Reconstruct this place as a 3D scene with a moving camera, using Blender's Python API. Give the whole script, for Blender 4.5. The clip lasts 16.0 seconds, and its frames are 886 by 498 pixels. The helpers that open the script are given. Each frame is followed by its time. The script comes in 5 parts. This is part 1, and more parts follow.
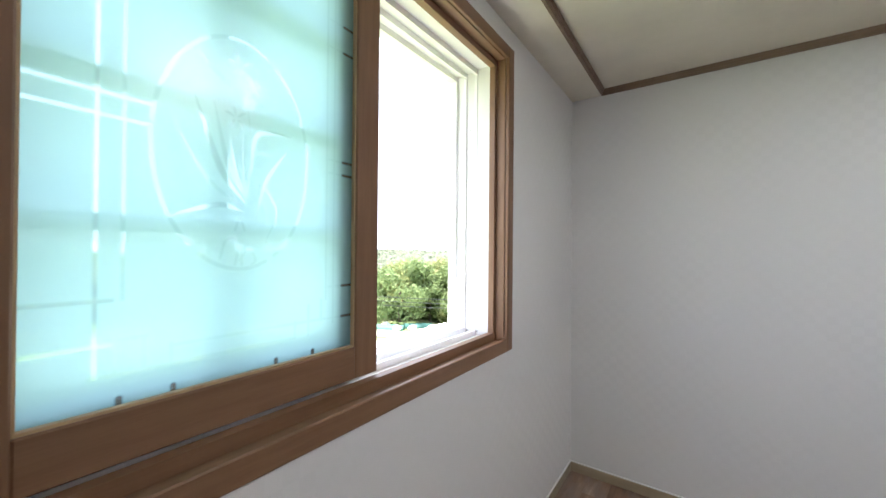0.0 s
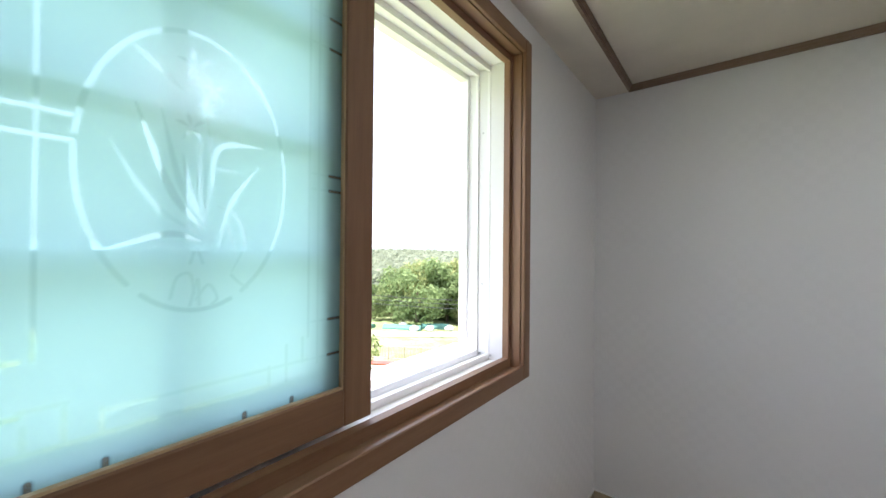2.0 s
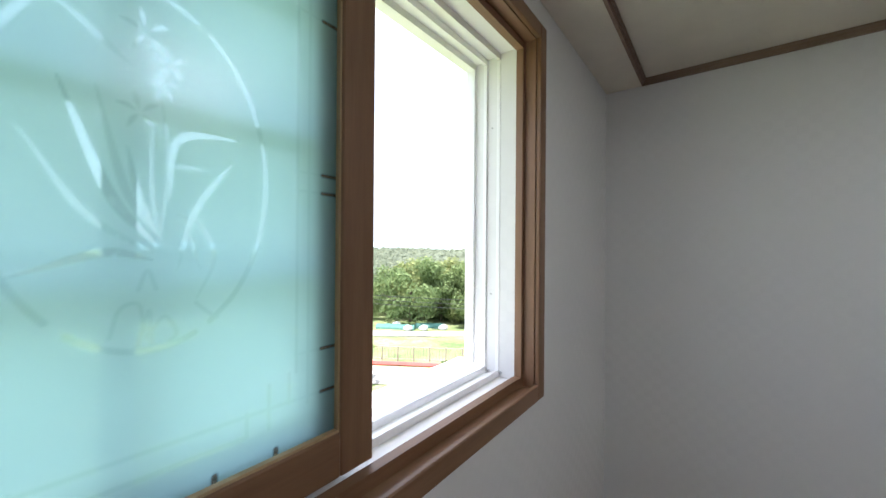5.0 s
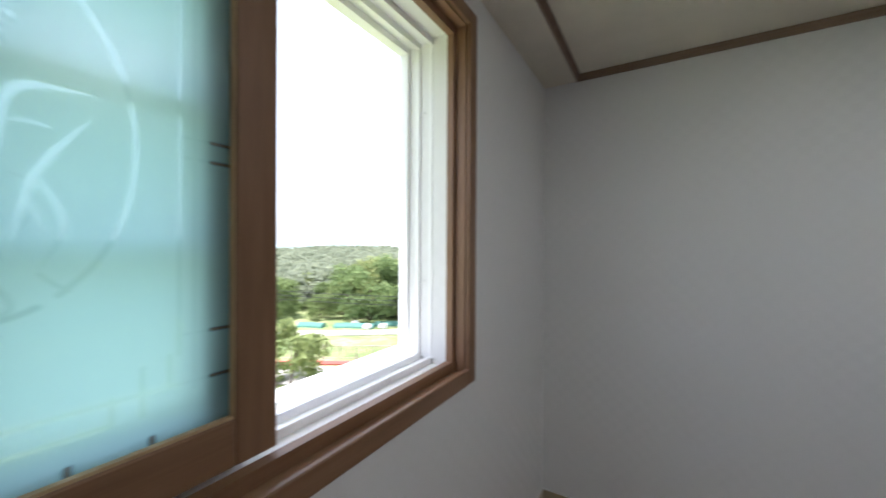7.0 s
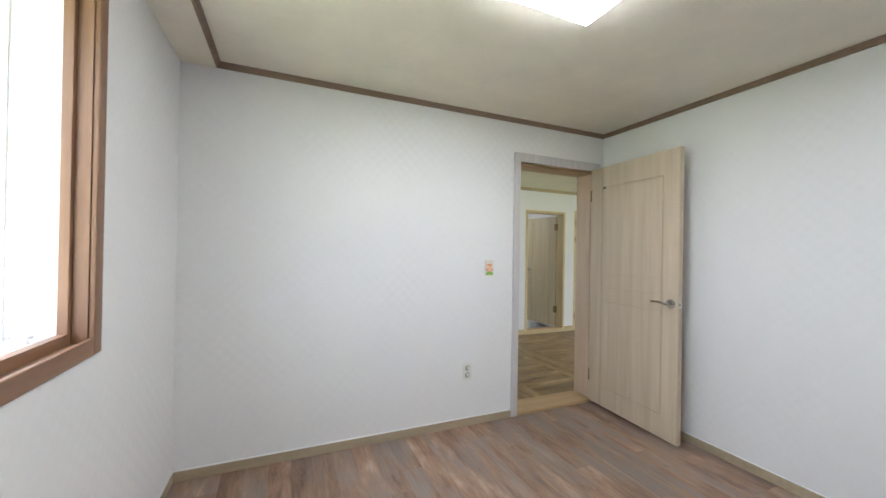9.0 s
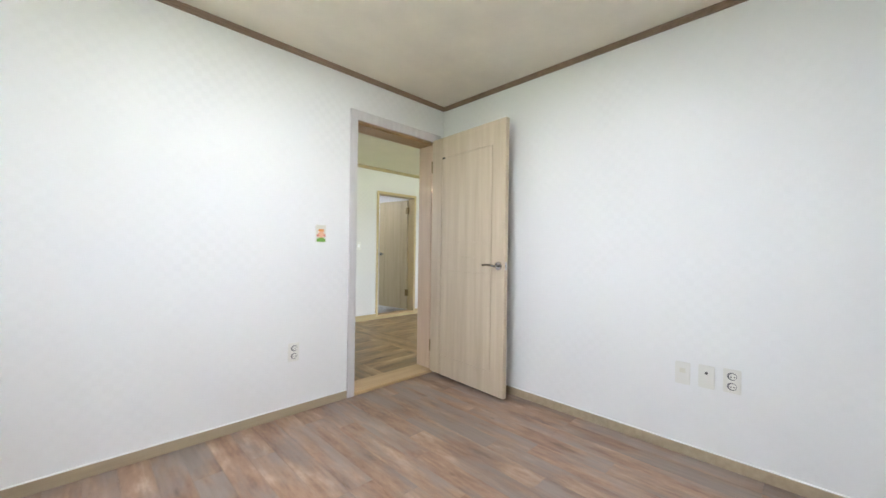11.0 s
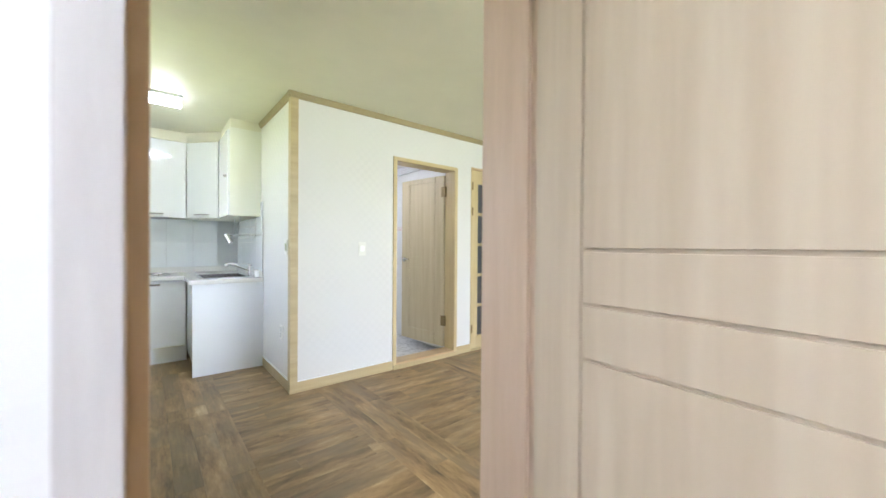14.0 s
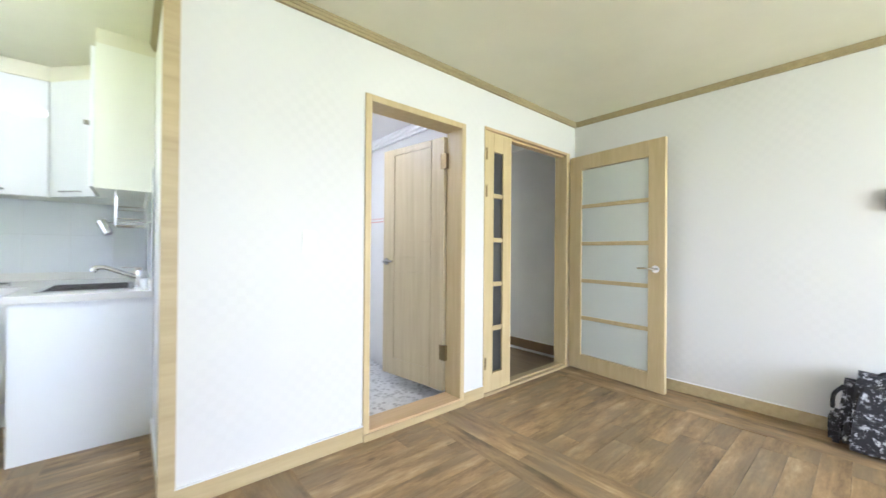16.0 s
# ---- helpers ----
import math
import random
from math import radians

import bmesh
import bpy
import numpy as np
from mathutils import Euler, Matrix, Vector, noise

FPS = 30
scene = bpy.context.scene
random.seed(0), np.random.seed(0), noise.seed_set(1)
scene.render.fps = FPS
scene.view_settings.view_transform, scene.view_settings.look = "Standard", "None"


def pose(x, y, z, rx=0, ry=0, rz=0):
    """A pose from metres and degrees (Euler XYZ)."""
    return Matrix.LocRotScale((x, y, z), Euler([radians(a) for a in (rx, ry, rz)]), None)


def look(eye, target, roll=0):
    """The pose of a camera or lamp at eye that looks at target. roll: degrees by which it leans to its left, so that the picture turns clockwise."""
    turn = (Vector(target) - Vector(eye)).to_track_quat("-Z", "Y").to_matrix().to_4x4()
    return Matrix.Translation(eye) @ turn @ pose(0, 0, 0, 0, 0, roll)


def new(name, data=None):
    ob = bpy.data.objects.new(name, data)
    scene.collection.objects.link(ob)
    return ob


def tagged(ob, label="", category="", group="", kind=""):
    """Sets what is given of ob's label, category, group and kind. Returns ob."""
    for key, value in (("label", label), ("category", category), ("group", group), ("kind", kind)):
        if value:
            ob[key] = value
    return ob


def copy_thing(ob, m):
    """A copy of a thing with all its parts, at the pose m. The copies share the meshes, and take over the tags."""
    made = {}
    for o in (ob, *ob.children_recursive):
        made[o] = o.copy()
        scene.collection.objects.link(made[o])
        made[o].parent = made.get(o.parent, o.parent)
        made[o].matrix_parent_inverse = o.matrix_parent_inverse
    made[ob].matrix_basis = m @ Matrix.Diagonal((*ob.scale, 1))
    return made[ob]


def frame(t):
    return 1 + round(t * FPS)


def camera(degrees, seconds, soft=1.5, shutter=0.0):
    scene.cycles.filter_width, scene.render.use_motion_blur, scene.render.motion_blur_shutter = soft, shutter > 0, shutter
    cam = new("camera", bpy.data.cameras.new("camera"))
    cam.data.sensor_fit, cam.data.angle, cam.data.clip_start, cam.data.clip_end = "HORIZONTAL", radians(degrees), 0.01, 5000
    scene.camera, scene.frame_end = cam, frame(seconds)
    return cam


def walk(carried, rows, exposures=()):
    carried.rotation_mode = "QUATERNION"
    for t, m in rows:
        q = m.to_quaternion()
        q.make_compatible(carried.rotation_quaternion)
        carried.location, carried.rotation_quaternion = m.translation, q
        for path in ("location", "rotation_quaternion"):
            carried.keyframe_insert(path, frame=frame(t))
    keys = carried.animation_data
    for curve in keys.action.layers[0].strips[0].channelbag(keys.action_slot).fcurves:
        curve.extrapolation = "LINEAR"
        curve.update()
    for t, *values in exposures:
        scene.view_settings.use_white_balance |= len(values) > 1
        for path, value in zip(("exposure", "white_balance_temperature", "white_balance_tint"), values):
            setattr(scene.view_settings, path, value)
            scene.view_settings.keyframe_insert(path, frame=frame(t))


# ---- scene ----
cam = camera(101.0, 16.0, shutter=0.4)
PATH = [
    (0, (0.093, 0.110, 1.380), (-1.061, 1.744, 1.390), 0.5),
    (0.5, (0.059, 0.177, 1.392), (-1.131, 1.784, 1.404), 0.5),
    (1, (0.051, 0.183, 1.395), (-1.203, 1.741, 1.401), 0.6),
    (1.5, (0.037, 0.214, 1.412), (-1.198, 1.787, 1.414), 0.7),
    (2, (0.035, 0.247, 1.443), (-1.197, 1.824, 1.451), 0.5),
    (2.5, (0.001, 0.318, 1.442), (-1.279, 1.855, 1.442), 0.5),
    (3, (-0.126, 0.360, 1.451), (-1.404, 1.898, 1.448), 0.6),
    (3.5, (-0.222, 0.400, 1.497), (-1.342, 2.056, 1.480), 0.3),
    (6, (0.028, 0.290, 1.457), (-1.271, 1.810, 1.460), 0.1),
    (6.5, (0.045, 0.308, 1.455), (-1.284, 1.799, 1.452), -0.2),
    (7, (-0.007, 0.398, 1.431), (-1.031, 2.116, 1.421), 0.3),
    (7.5, (-0.055, 0.411, 1.416), (-0.257, 2.400, 1.406), 1.3),
    (8, (-0.030, 0.225, 1.375), (0.284, 2.203, 1.383), 1.3),
    (8.5, (-0.008, 0.102, 1.336), (0.589, 2.011, 1.352), 1.0),
    (9, (-0.025, 0.039, 1.305), (0.768, 1.876, 1.315), 1.0),
    (9.5, (0.005, 0.009, 1.201), (0.900, 1.799, 1.212), 0.7),
    (10, (0.046, -0.021, 1.079), (1.154, 1.644, 1.088), 0.6),
    (12.5, (0.968, 0.803, 1.110), (2.484, 2.106, 1.116), 1.2),
    (13, (1.278, 1.149, 1.162), (2.609, 2.640, 1.158), 1.1),
    (13.5, (1.520, 1.538, 1.162), (2.816, 3.060, 1.150), 1.2),
    (14, (1.709, 1.924, 1.150), (2.969, 3.477, 1.136), 0.4),
    (14.5, (1.890, 2.268, 1.132), (3.035, 3.908, 1.129), 0.4),
    (15, (2.078, 2.541, 1.109), (3.285, 4.136, 1.127), 0.4),
    (15.5, (2.285, 2.801, 1.086), (3.472, 4.410, 1.109), 0.3),
    (16, (2.475, 2.976, 1.086), (3.773, 4.497, 1.096), 0.5),
]
EXPOSURES = [(0, 2.40, 5950, 14), (1.5, 2.18, 5950, 14), (3.7, 1.78, 5850, 12), (6.5, 1.66, 5850, 12), (7.0, 1.62, 5850, 12), (7.5, 1.66, 5850, 12), (8.0, 2.08, 5850, 12), (8.6, 2.72, 5850, 12), (9.2, 3.28, 5850, 12), (10.2, 3.57, 5850, 12), (12.3, 3.52, 5850, 13), (13.5, 3.75, 5800, 14), (14.5, 4.17, 5570, 15), (16.0, 4.27, 5520, 17)]
walk(cam, [(t, look(eye, target, roll)) for t, eye, target, roll in PATH], EXPOSURES)

# ---- light ----
SUN_ELEVATION, SUN_AZIMUTH = 77.0, 196.0   # azimuth clockwise from +y
world = bpy.data.worlds.new("sky")
scene.world = world
world.use_nodes = True
wn = world.node_tree.nodes
sky = wn.new("ShaderNodeTexSky")
sky.sky_type = "NISHITA"
sky.sun_disc = False
sky.sun_elevation, sky.sun_rotation = radians(SUN_ELEVATION), radians(SUN_AZIMUTH)
sky.dust_density = 4.0
haze = wn.new("ShaderNodeMix")   # a bright, hazy summer sky
haze.data_type = "RGBA"
haze.inputs[0].default_value = 0.6
haze.inputs[7].default_value = (7.0, 7.2, 7.5, 1)
world.node_tree.links.new(sky.outputs[0], haze.inputs[6])
world.node_tree.links.new(haze.outputs[2], wn["Background"].inputs[0])
wn["Background"].inputs[1].default_value = 0.12
sun = new("sun", bpy.data.lights.new("sun", "SUN"))
sun.data.energy, sun.data.angle, sun.data.color = 4.4, radians(0.6), (1.0, 0.95, 0.87)
sd = Vector((math.sin(radians(SUN_AZIMUTH)) * math.cos(radians(SUN_ELEVATION)), math.cos(radians(SUN_AZIMUTH)) * math.cos(radians(SUN_ELEVATION)), math.sin(radians(SUN_ELEVATION))))
sun.matrix_world = look(sd * 50, (0, 0, 0))


def area_light(name, eye, target, sx, sy, power, colour):
    ob = new(name, bpy.data.lights.new(name, "AREA"))
    ob.data.shape, ob.data.size, ob.data.size_y, ob.data.energy, ob.data.color = "RECTANGLE", sx, sy, power, colour
    ob.matrix_world = look(eye, target)
    return ob


BEDROOM_LAMP, KITCHEN_LAMP, BATH_LAMP = 4.0, 3.6, 3.2
area_light("living_window_daylight", (4.2, -0.72, 1.25), (4.2, 4, 1.0), 2.2, 1.9, 6.6, (0.93, 0.97, 1.0))


# ---- materials ----
def nodes_of(name, rough=0.5, metal=0.0, spec=0.5):
    m = bpy.data.materials.new(name)
    m.use_nodes = True
    n, l = m.node_tree.nodes, m.node_tree.links
    b = n["Principled BSDF"]
    b.inputs["Roughness"].default_value, b.inputs["Metallic"].default_value = rough, metal
    b.inputs["Specular IOR Level"].default_value = spec
    return m, n, l, b


def coords(n, l, scale=(1, 1, 1), shift=False):
    tc, mp = n.new("ShaderNodeTexCoord"), n.new("ShaderNodeMapping")
    mp.inputs["Scale"].default_value = scale
    l.new(tc.outputs["Object"], mp.inputs["Vector"])
    if shift:
        info, mul = n.new("ShaderNodeObjectInfo"), n.new("ShaderNodeMath")
        mul.operation, mul.inputs[1].default_value = "MULTIPLY", 57.0
        l.new(info.outputs["Random"], mul.inputs[0])
        l.new(mul.outputs[0], mp.inputs["Location"])
    return mp.outputs["Vector"]


def noise_tex(n, l, vec, scale, detail=4, rough=0.6):
    t = n.new("ShaderNodeTexNoise")
    t.inputs["Scale"].default_value, t.inputs["Detail"].default_value, t.inputs["Roughness"].default_value = scale, detail, rough
    l.new(vec, t.inputs["Vector"])
    return t.outputs["Fac"]


def ramp(n, l, fac, stops):
    r = n.new("ShaderNodeValToRGB")
    e = r.color_ramp.elements
    while len(e) < len(stops):
        e.new(0.5)
    for k, (p, c) in zip(e, stops):
        k.position, k.color = p, (*c, 1)
    l.new(fac, r.inputs[0])
    return r.outputs[0]


def mix(n, l, fac, a, b, blend="MIX"):
    x = n.new("ShaderNodeMix")
    x.data_type, x.blend_type = "RGBA", blend
    if isinstance(fac, float):
        x.inputs[0].default_value = fac
    else:
        l.new(fac, x.inputs[0])
    for s, v in ((x.inputs[6], a), (x.inputs[7], b)):
        if isinstance(v, tuple):
            s.default_value = (*v, 1)
        else:
            l.new(v, s)
    return x.outputs[2]


def bump(n, l, b, height, strength=0.2, dist=0.002):
    x = n.new("ShaderNodeBump")
    x.inputs["Strength"].default_value, x.inputs["Distance"].default_value = strength, dist
    l.new(height, x.inputs["Height"])
    l.new(x.outputs[0], b.inputs["Normal"])


def painted(name, colour, rough=0.5, vary=0.06, grain=60.0, metal=0.0, spec=0.5, strength=0.1):
    """Plain finish with faint blotches and a fine grain."""
    m, n, l, b = nodes_of(name, rough, metal, spec)
    v = coords(n, l)
    lo = tuple(c * (1 - vary) for c in colour)
    c1 = ramp(n, l, noise_tex(n, l, v, 3.0), [(0.3, lo), (0.7, colour)])
    l.new(c1, b.inputs["Base Color"])
    bump(n, l, b, noise_tex(n, l, v, grain, 3), strength, 0.001)
    return m


def wallpaper(name, colour, cell=0.038):
    """White paper embossed with small satin and matt squares."""
    m, n, l, b = nodes_of(name, 0.6, 0, 0.28)
    v = coords(n, l)
    ck = n.new("ShaderNodeTexChecker")
    ck.inputs["Scale"].default_value = 1 / cell
    sh = n.new("ShaderNodeMapping")
    sh.inputs["Location"].default_value = (0.0071, 0.0113, 0.0037)
    l.new(v, sh.inputs["Vector"])
    l.new(sh.outputs[0], ck.inputs["Vector"])
    rr = n.new("ShaderNodeMapRange")
    rr.inputs["To Min"].default_value, rr.inputs["To Max"].default_value = 0.40, 0.62
    l.new(ck.outputs["Fac"], rr.inputs["Value"])
    l.new(rr.outputs[0], b.inputs["Roughness"])
    lo = tuple(c * 0.955 for c in colour)
    c1 = ramp(n, l, noise_tex(n, l, v, 1.3, 5), [(0.32, lo), (0.68, colour)])
    c2 = mix(n, l, ck.outputs["Fac"], c1, tuple(c * 0.986 for c in colour))
    l.new(c2, b.inputs["Base Color"])
    bump(n, l, b, noise_tex(n, l, v, 260, 2), 0.12, 0.0006)
    return m


def wood(name, stops, along="z", rough=0.45, scale=9.0, stretch=0.07, spec=0.4):
    """Foil or veneer with fine straight grain along one axis."""
    m, n, l, b = nodes_of(name, rough, 0, spec)
    s = {"x": (stretch, 1, 1), "y": (1, stretch, 1), "z": (1, 1, stretch)}[along]
    v = coords(n, l, s)
    f = noise_tex(n, l, v, scale * 3, 6, 0.65)
    l.new(ramp(n, l, f, stops), b.inputs["Base Color"])
    bump(n, l, b, noise_tex(n, l, v, scale * 14, 3), 0.15, 0.0008)
    return m


def planks(name, tones, gray):
    """Aged laminate boards, their length along local x, each with its own tone."""
    m, n, l, b = nodes_of(name, 0.42, 0, 0.45)
    v = coords(n, l, (0.24, 1, 1), True)
    a = ramp(n, l, noise_tex(n, l, v, 9, 8, 0.70), tones)
    patch = noise_tex(n, l, coords(n, l, (0.5, 1.5, 1), True), 3.6, 4)
    g = ramp(n, l, patch, [(0.44, (0, 0, 0)), (0.62, (0.85, 0.85, 0.85))])
    c = mix(n, l, g, a, gray)
    info = n.new("ShaderNodeObjectInfo")
    tone = ramp(n, l, info.outputs["Random"], [(0, (0.86, 0.85, 0.84)), (0.5, (0.97, 0.97, 0.97)), (1, (1.08, 1.05, 1.02))])
    c = mix(n, l, 1.0, c, tone, "MULTIPLY")
    fine = ramp(n, l, noise_tex(n, l, coords(n, l, (0.05, 1, 1), True), 70, 4), [(0.35, (0.90, 0.90, 0.90)), (0.62, (1.03, 1.03, 1.03))])
    c = mix(n, l, 1.0, c, fine, "MULTIPLY")
    knot = n.new("ShaderNodeTexVoronoi")
    knot.inputs["Scale"].default_value = 2.6
    l.new(coords(n, l, (0.7, 1.6, 1), True), knot.inputs["Vector"])
    kd = ramp(n, l, knot.outputs["Distance"], [(0.0, (0.35, 0.3, 0.27)), (0.06, (1, 1, 1))])
    c = mix(n, l, 1.0, c, kd, "MULTIPLY")
    l.new(c, b.inputs["Base Color"])
    bump(n, l, b, noise_tex(n, l, v, 60, 4), 0.15, 0.001)
    return m


WALL = wallpaper("white_wallpaper", (0.80, 0.80, 0.795))
WALL_HALL = wallpaper("cream_white_wallpaper", (0.665, 0.655, 0.63))
CEIL = painted("cream_ceiling_paper", (0.85, 0.80, 0.685), 0.7, 0.10, 120, strength=0.2)
CEIL_HALL = painted("yellowish_ceiling_paper", (0.71, 0.685, 0.545), 0.55, 0.06, 120, strength=0.2)
TRIM_BROWN = wood("brown_ceiling_moulding", [(0.3, (0.21, 0.145, 0.10)), (0.7, (0.30, 0.21, 0.15))], "x", 0.5)
TRIM_BEIGE = wood("beige_moulding", [(0.3, (0.40, 0.31, 0.16)), (0.7, (0.50, 0.40, 0.22))], "x", 0.45)
TRIM_OLIVE = wood("olive_ceiling_moulding", [(0.3, (0.32, 0.26, 0.135)), (0.7, (0.40, 0.33, 0.18))], "x", 0.5)
CASE_BROWN = wood("brown_window_wood", [(0.25, (0.175, 0.092, 0.048)), (0.75, (0.295, 0.165, 0.095))], "z", 0.42)
CASE_BROWN_Y = wood("brown_window_wood_lengthwise", [(0.25, (0.175, 0.092, 0.048)), (0.75, (0.295, 0.165, 0.095))], "y", 0.42)
# ash foil turned olive: the hall's yellowish bounced light put into its colour
LEAF_BOUNCE = wood("ash_door_foil_bounce_tint", [(0.25, (0.42, 0.35, 0.215)), (0.5, (0.49, 0.415, 0.265)), (0.75, (0.55, 0.475, 0.315))], "z", 0.4, 6, 0.05)
FRAME_WOOD = wood("honey_door_frame_wood", [(0.25, (0.46, 0.31, 0.16)), (0.75, (0.58, 0.42, 0.235))], "z", 0.42)
FRAME_WOOD_X = wood("honey_sill_wood", [(0.25, (0.44, 0.30, 0.155)), (0.75, (0.58, 0.42, 0.235))], "x", 0.42)
FRAME_PALE = wood("pale_pinkish_jamb_wood", [(0.25, (0.56, 0.42, 0.30)), (0.75, (0.66, 0.515, 0.385))], "z", 0.42)
CASING_GRAY = wood("pale_gray_casing", [(0.25, (0.50, 0.48, 0.48)), (0.75, (0.62, 0.60, 0.60))], "z", 0.5, 7, 0.1)
LEAF_WOOD = wood("pale_ash_door_foil", [(0.25, (0.49, 0.40, 0.285)), (0.5, (0.57, 0.475, 0.35)), (0.75, (0.64, 0.55, 0.42))], "z", 0.4, 6, 0.05)
GLASS_DOOR_WOOD = wood("golden_door_wood", [(0.25, (0.47, 0.365, 0.185)), (0.75, (0.58, 0.465, 0.26))], "z", 0.4)
FLOOR_BED = planks("reddish_aged_laminate", [(0.30, (0.10, 0.062, 0.045)), (0.43, (0.25, 0.15, 0.10)), (0.56, (0.35, 0.23, 0.155)), (0.70, (0.53, 0.40, 0.30))], (0.255, 0.215, 0.19))
FLOOR_HALL = planks("olive_brown_laminate", [(0.30, (0.08, 0.05, 0.026)), (0.43, (0.22, 0.142, 0.066)), (0.56, (0.37, 0.245, 0.118)), (0.70, (0.55, 0.415, 0.245))], (0.225, 0.168, 0.097))
JOINT = painted("dark_joint", (0.12, 0.08, 0.055), 0.8)
PVC = painted("white_pvc", (0.89, 0.89, 0.89), 0.35, 0.03)
CABINET = painted("glossy_white_lacquer", (0.77, 0.78, 0.79), 0.06, 0.02, 8, strength=0.02)
CARCASS = painted("off_white_board", (0.76, 0.76, 0.68), 0.45, 0.03)
PANEL_WHITE = painted("white_board", (0.82, 0.84, 0.855), 0.35, 0.02)
WORKTOP = painted("white_speckled_worktop", (0.74, 0.73, 0.70), 0.25, 0.08, 200)
TILE = painted("white_glazed_tile", (0.72, 0.75, 0.77), 0.12, 0.03, 4, strength=0.04)
GROUT = painted("pale_grout", (0.48, 0.49, 0.49), 0.8)
TILE_JOINT = painted("white_grout", (0.64, 0.66, 0.665), 0.8)
STEEL = painted("brushed_steel", (0.48, 0.47, 0.45), 0.22, 0.06, 90, 1.0)
CHROME = painted("chrome", (0.75, 0.75, 0.75), 0.12, 0.03, 20, 1.0, strength=0.01)
IRON = painted("black_cast_iron", (0.02, 0.02, 0.022), 0.5)
HOSE = painted("dark_maroon_hose", (0.045, 0.015, 0.014), 0.4)
PLASTIC = painted("ivory_plastic", (0.74, 0.73, 0.68), 0.35, 0.03)
PLASTIC_GRAY = painted("gray_plastic", (0.42, 0.42, 0.42), 0.4)
OUTLET_SHADE = painted("outlet_recess_shade", (0.16, 0.16, 0.165), 0.4)
DARK = painted("dark_holes", (0.03, 0.03, 0.03), 0.6)
HINGE = painted("aged_brass", (0.28, 0.21, 0.11), 0.5, 0.2, 50, 1.0)
CAULK = painted("white_caulk", (0.80, 0.80, 0.78), 0.5)
STICKER = painted("pale_sticker", (0.70, 0.68, 0.58), 0.4)
ORANGE = painted("orange_print", (0.72, 0.30, 0.09), 0.4)
PINK = painted("peach_print", (0.75, 0.42, 0.27), 0.4)
GREEN = painted("green_print", (0.22, 0.42, 0.07), 0.4)
ROSE = painted("rose_print", (0.62, 0.25, 0.20), 0.4)


def emitting(name, colour, strength):
    m, n, l, b = nodes_of(name, 0.4)
    b.inputs["Base Color"].default_value = (0.8, 0.8, 0.8, 1)
    b.inputs["Emission Color"].default_value, b.inputs["Emission Strength"].default_value = (*colour, 1), strength
    return m


LAMP_BED = emitting("lit_white_diffuser", (1.0, 0.98, 0.94), BEDROOM_LAMP)
LAMP_KIT = emitting("lit_fluorescent_tube", (0.99, 0.98, 1.0), KITCHEN_LAMP)
LAMP_BATH_FILL = emitting("bath_fill_diffuser", (1.0, 0.98, 0.95), BATH_LAMP)


def frosted(name, colour, clear, clear_colour, rough, body=0.22, cuts=False):
    """Sandblasted glass: scatters light through, with a soft gloss. Cuts: lines left clear, where what lies behind shows."""
    m = bpy.data.materials.new(name)
    m.use_nodes = True
    n, l = m.node_tree.nodes, m.node_tree.links
    n.remove(n["Principled BSDF"])
    t, g, r = n.new("ShaderNodeBsdfTranslucent"), n.new("ShaderNodeBsdfGlossy"), n.new("ShaderNodeBsdfTransparent")
    d = n.new("ShaderNodeBsdfDiffuse")
    v = coords(n, l)
    l.new(ramp(n, l, noise_tex(n, l, v, 2.2, 3), [(0.3, tuple(c * 0.94 for c in colour)), (0.7, colour)]), t.inputs["Color"])
    d.inputs["Color"].default_value = (*[c * (0.6 if body < 0.5 else 0.95) for c in colour], 1)
    g.inputs["Roughness"].default_value = rough
    r.inputs["Color"].default_value = (*clear_colour, 1)
    a, b2, c = n.new("ShaderNodeMixShader"), n.new("ShaderNodeMixShader"), n.new("ShaderNodeMixShader")
    a.inputs[0].default_value = body
    l.new(t.outputs[0], a.inputs[1]), l.new(d.outputs[0], a.inputs[2])
    b2.inputs[0].default_value = clear
    if cuts:
        at, amount = n.new("ShaderNodeAttribute"), n.new("ShaderNodeMapRange")
        at.attribute_name = "etched"
        amount.inputs["To Min"].default_value, amount.inputs["To Max"].default_value = clear, 0.92
        l.new(at.outputs["Fac"], amount.inputs["Value"])
        l.new(amount.outputs[0], b2.inputs[0])
    l.new(a.outputs[0], b2.inputs[1]), l.new(r.outputs[0], b2.inputs[2])
    c.inputs[0].default_value = 0.05
    l.new(b2.outputs[0], c.inputs[1]), l.new(g.outputs[0], c.inputs[2])
    l.new(c.outputs[0], n["Material Output"].inputs["Surface"])
    return m


FROST = frosted("aqua_frosted_glass", (0.335, 0.56, 0.57), 0.03, (0.60, 0.80, 0.80), 0.25, cuts=True)
MILK = frosted("milky_door_glass", (0.86, 0.90, 0.86), 0.15, (0.9, 0.93, 0.9), 0.2, 0.7)
SMOKE = frosted("gray_textured_glass", (0.36, 0.37, 0.37), 0.5, (0.55, 0.56, 0.57), 0.2)


# ---- builders ----
def boxes(*bs, bevel=0.0, seg=1):
    bm = bmesh.new()
    for x0, y0, z0, x1, y1, z1 in bs:
        m = Matrix.Translation(((x0 + x1) / 2, (y0 + y1) / 2, (z0 + z1) / 2)) @ Matrix.Diagonal((abs(x1 - x0), abs(y1 - y0), abs(z1 - z0), 1))
        bmesh.ops.create_cube(bm, size=1, matrix=m)
    if bevel:
        bmesh.ops.bevel(bm, geom=bm.edges[:], offset=bevel, segments=seg, affect="EDGES", clamp_overlap=True)
    return bm


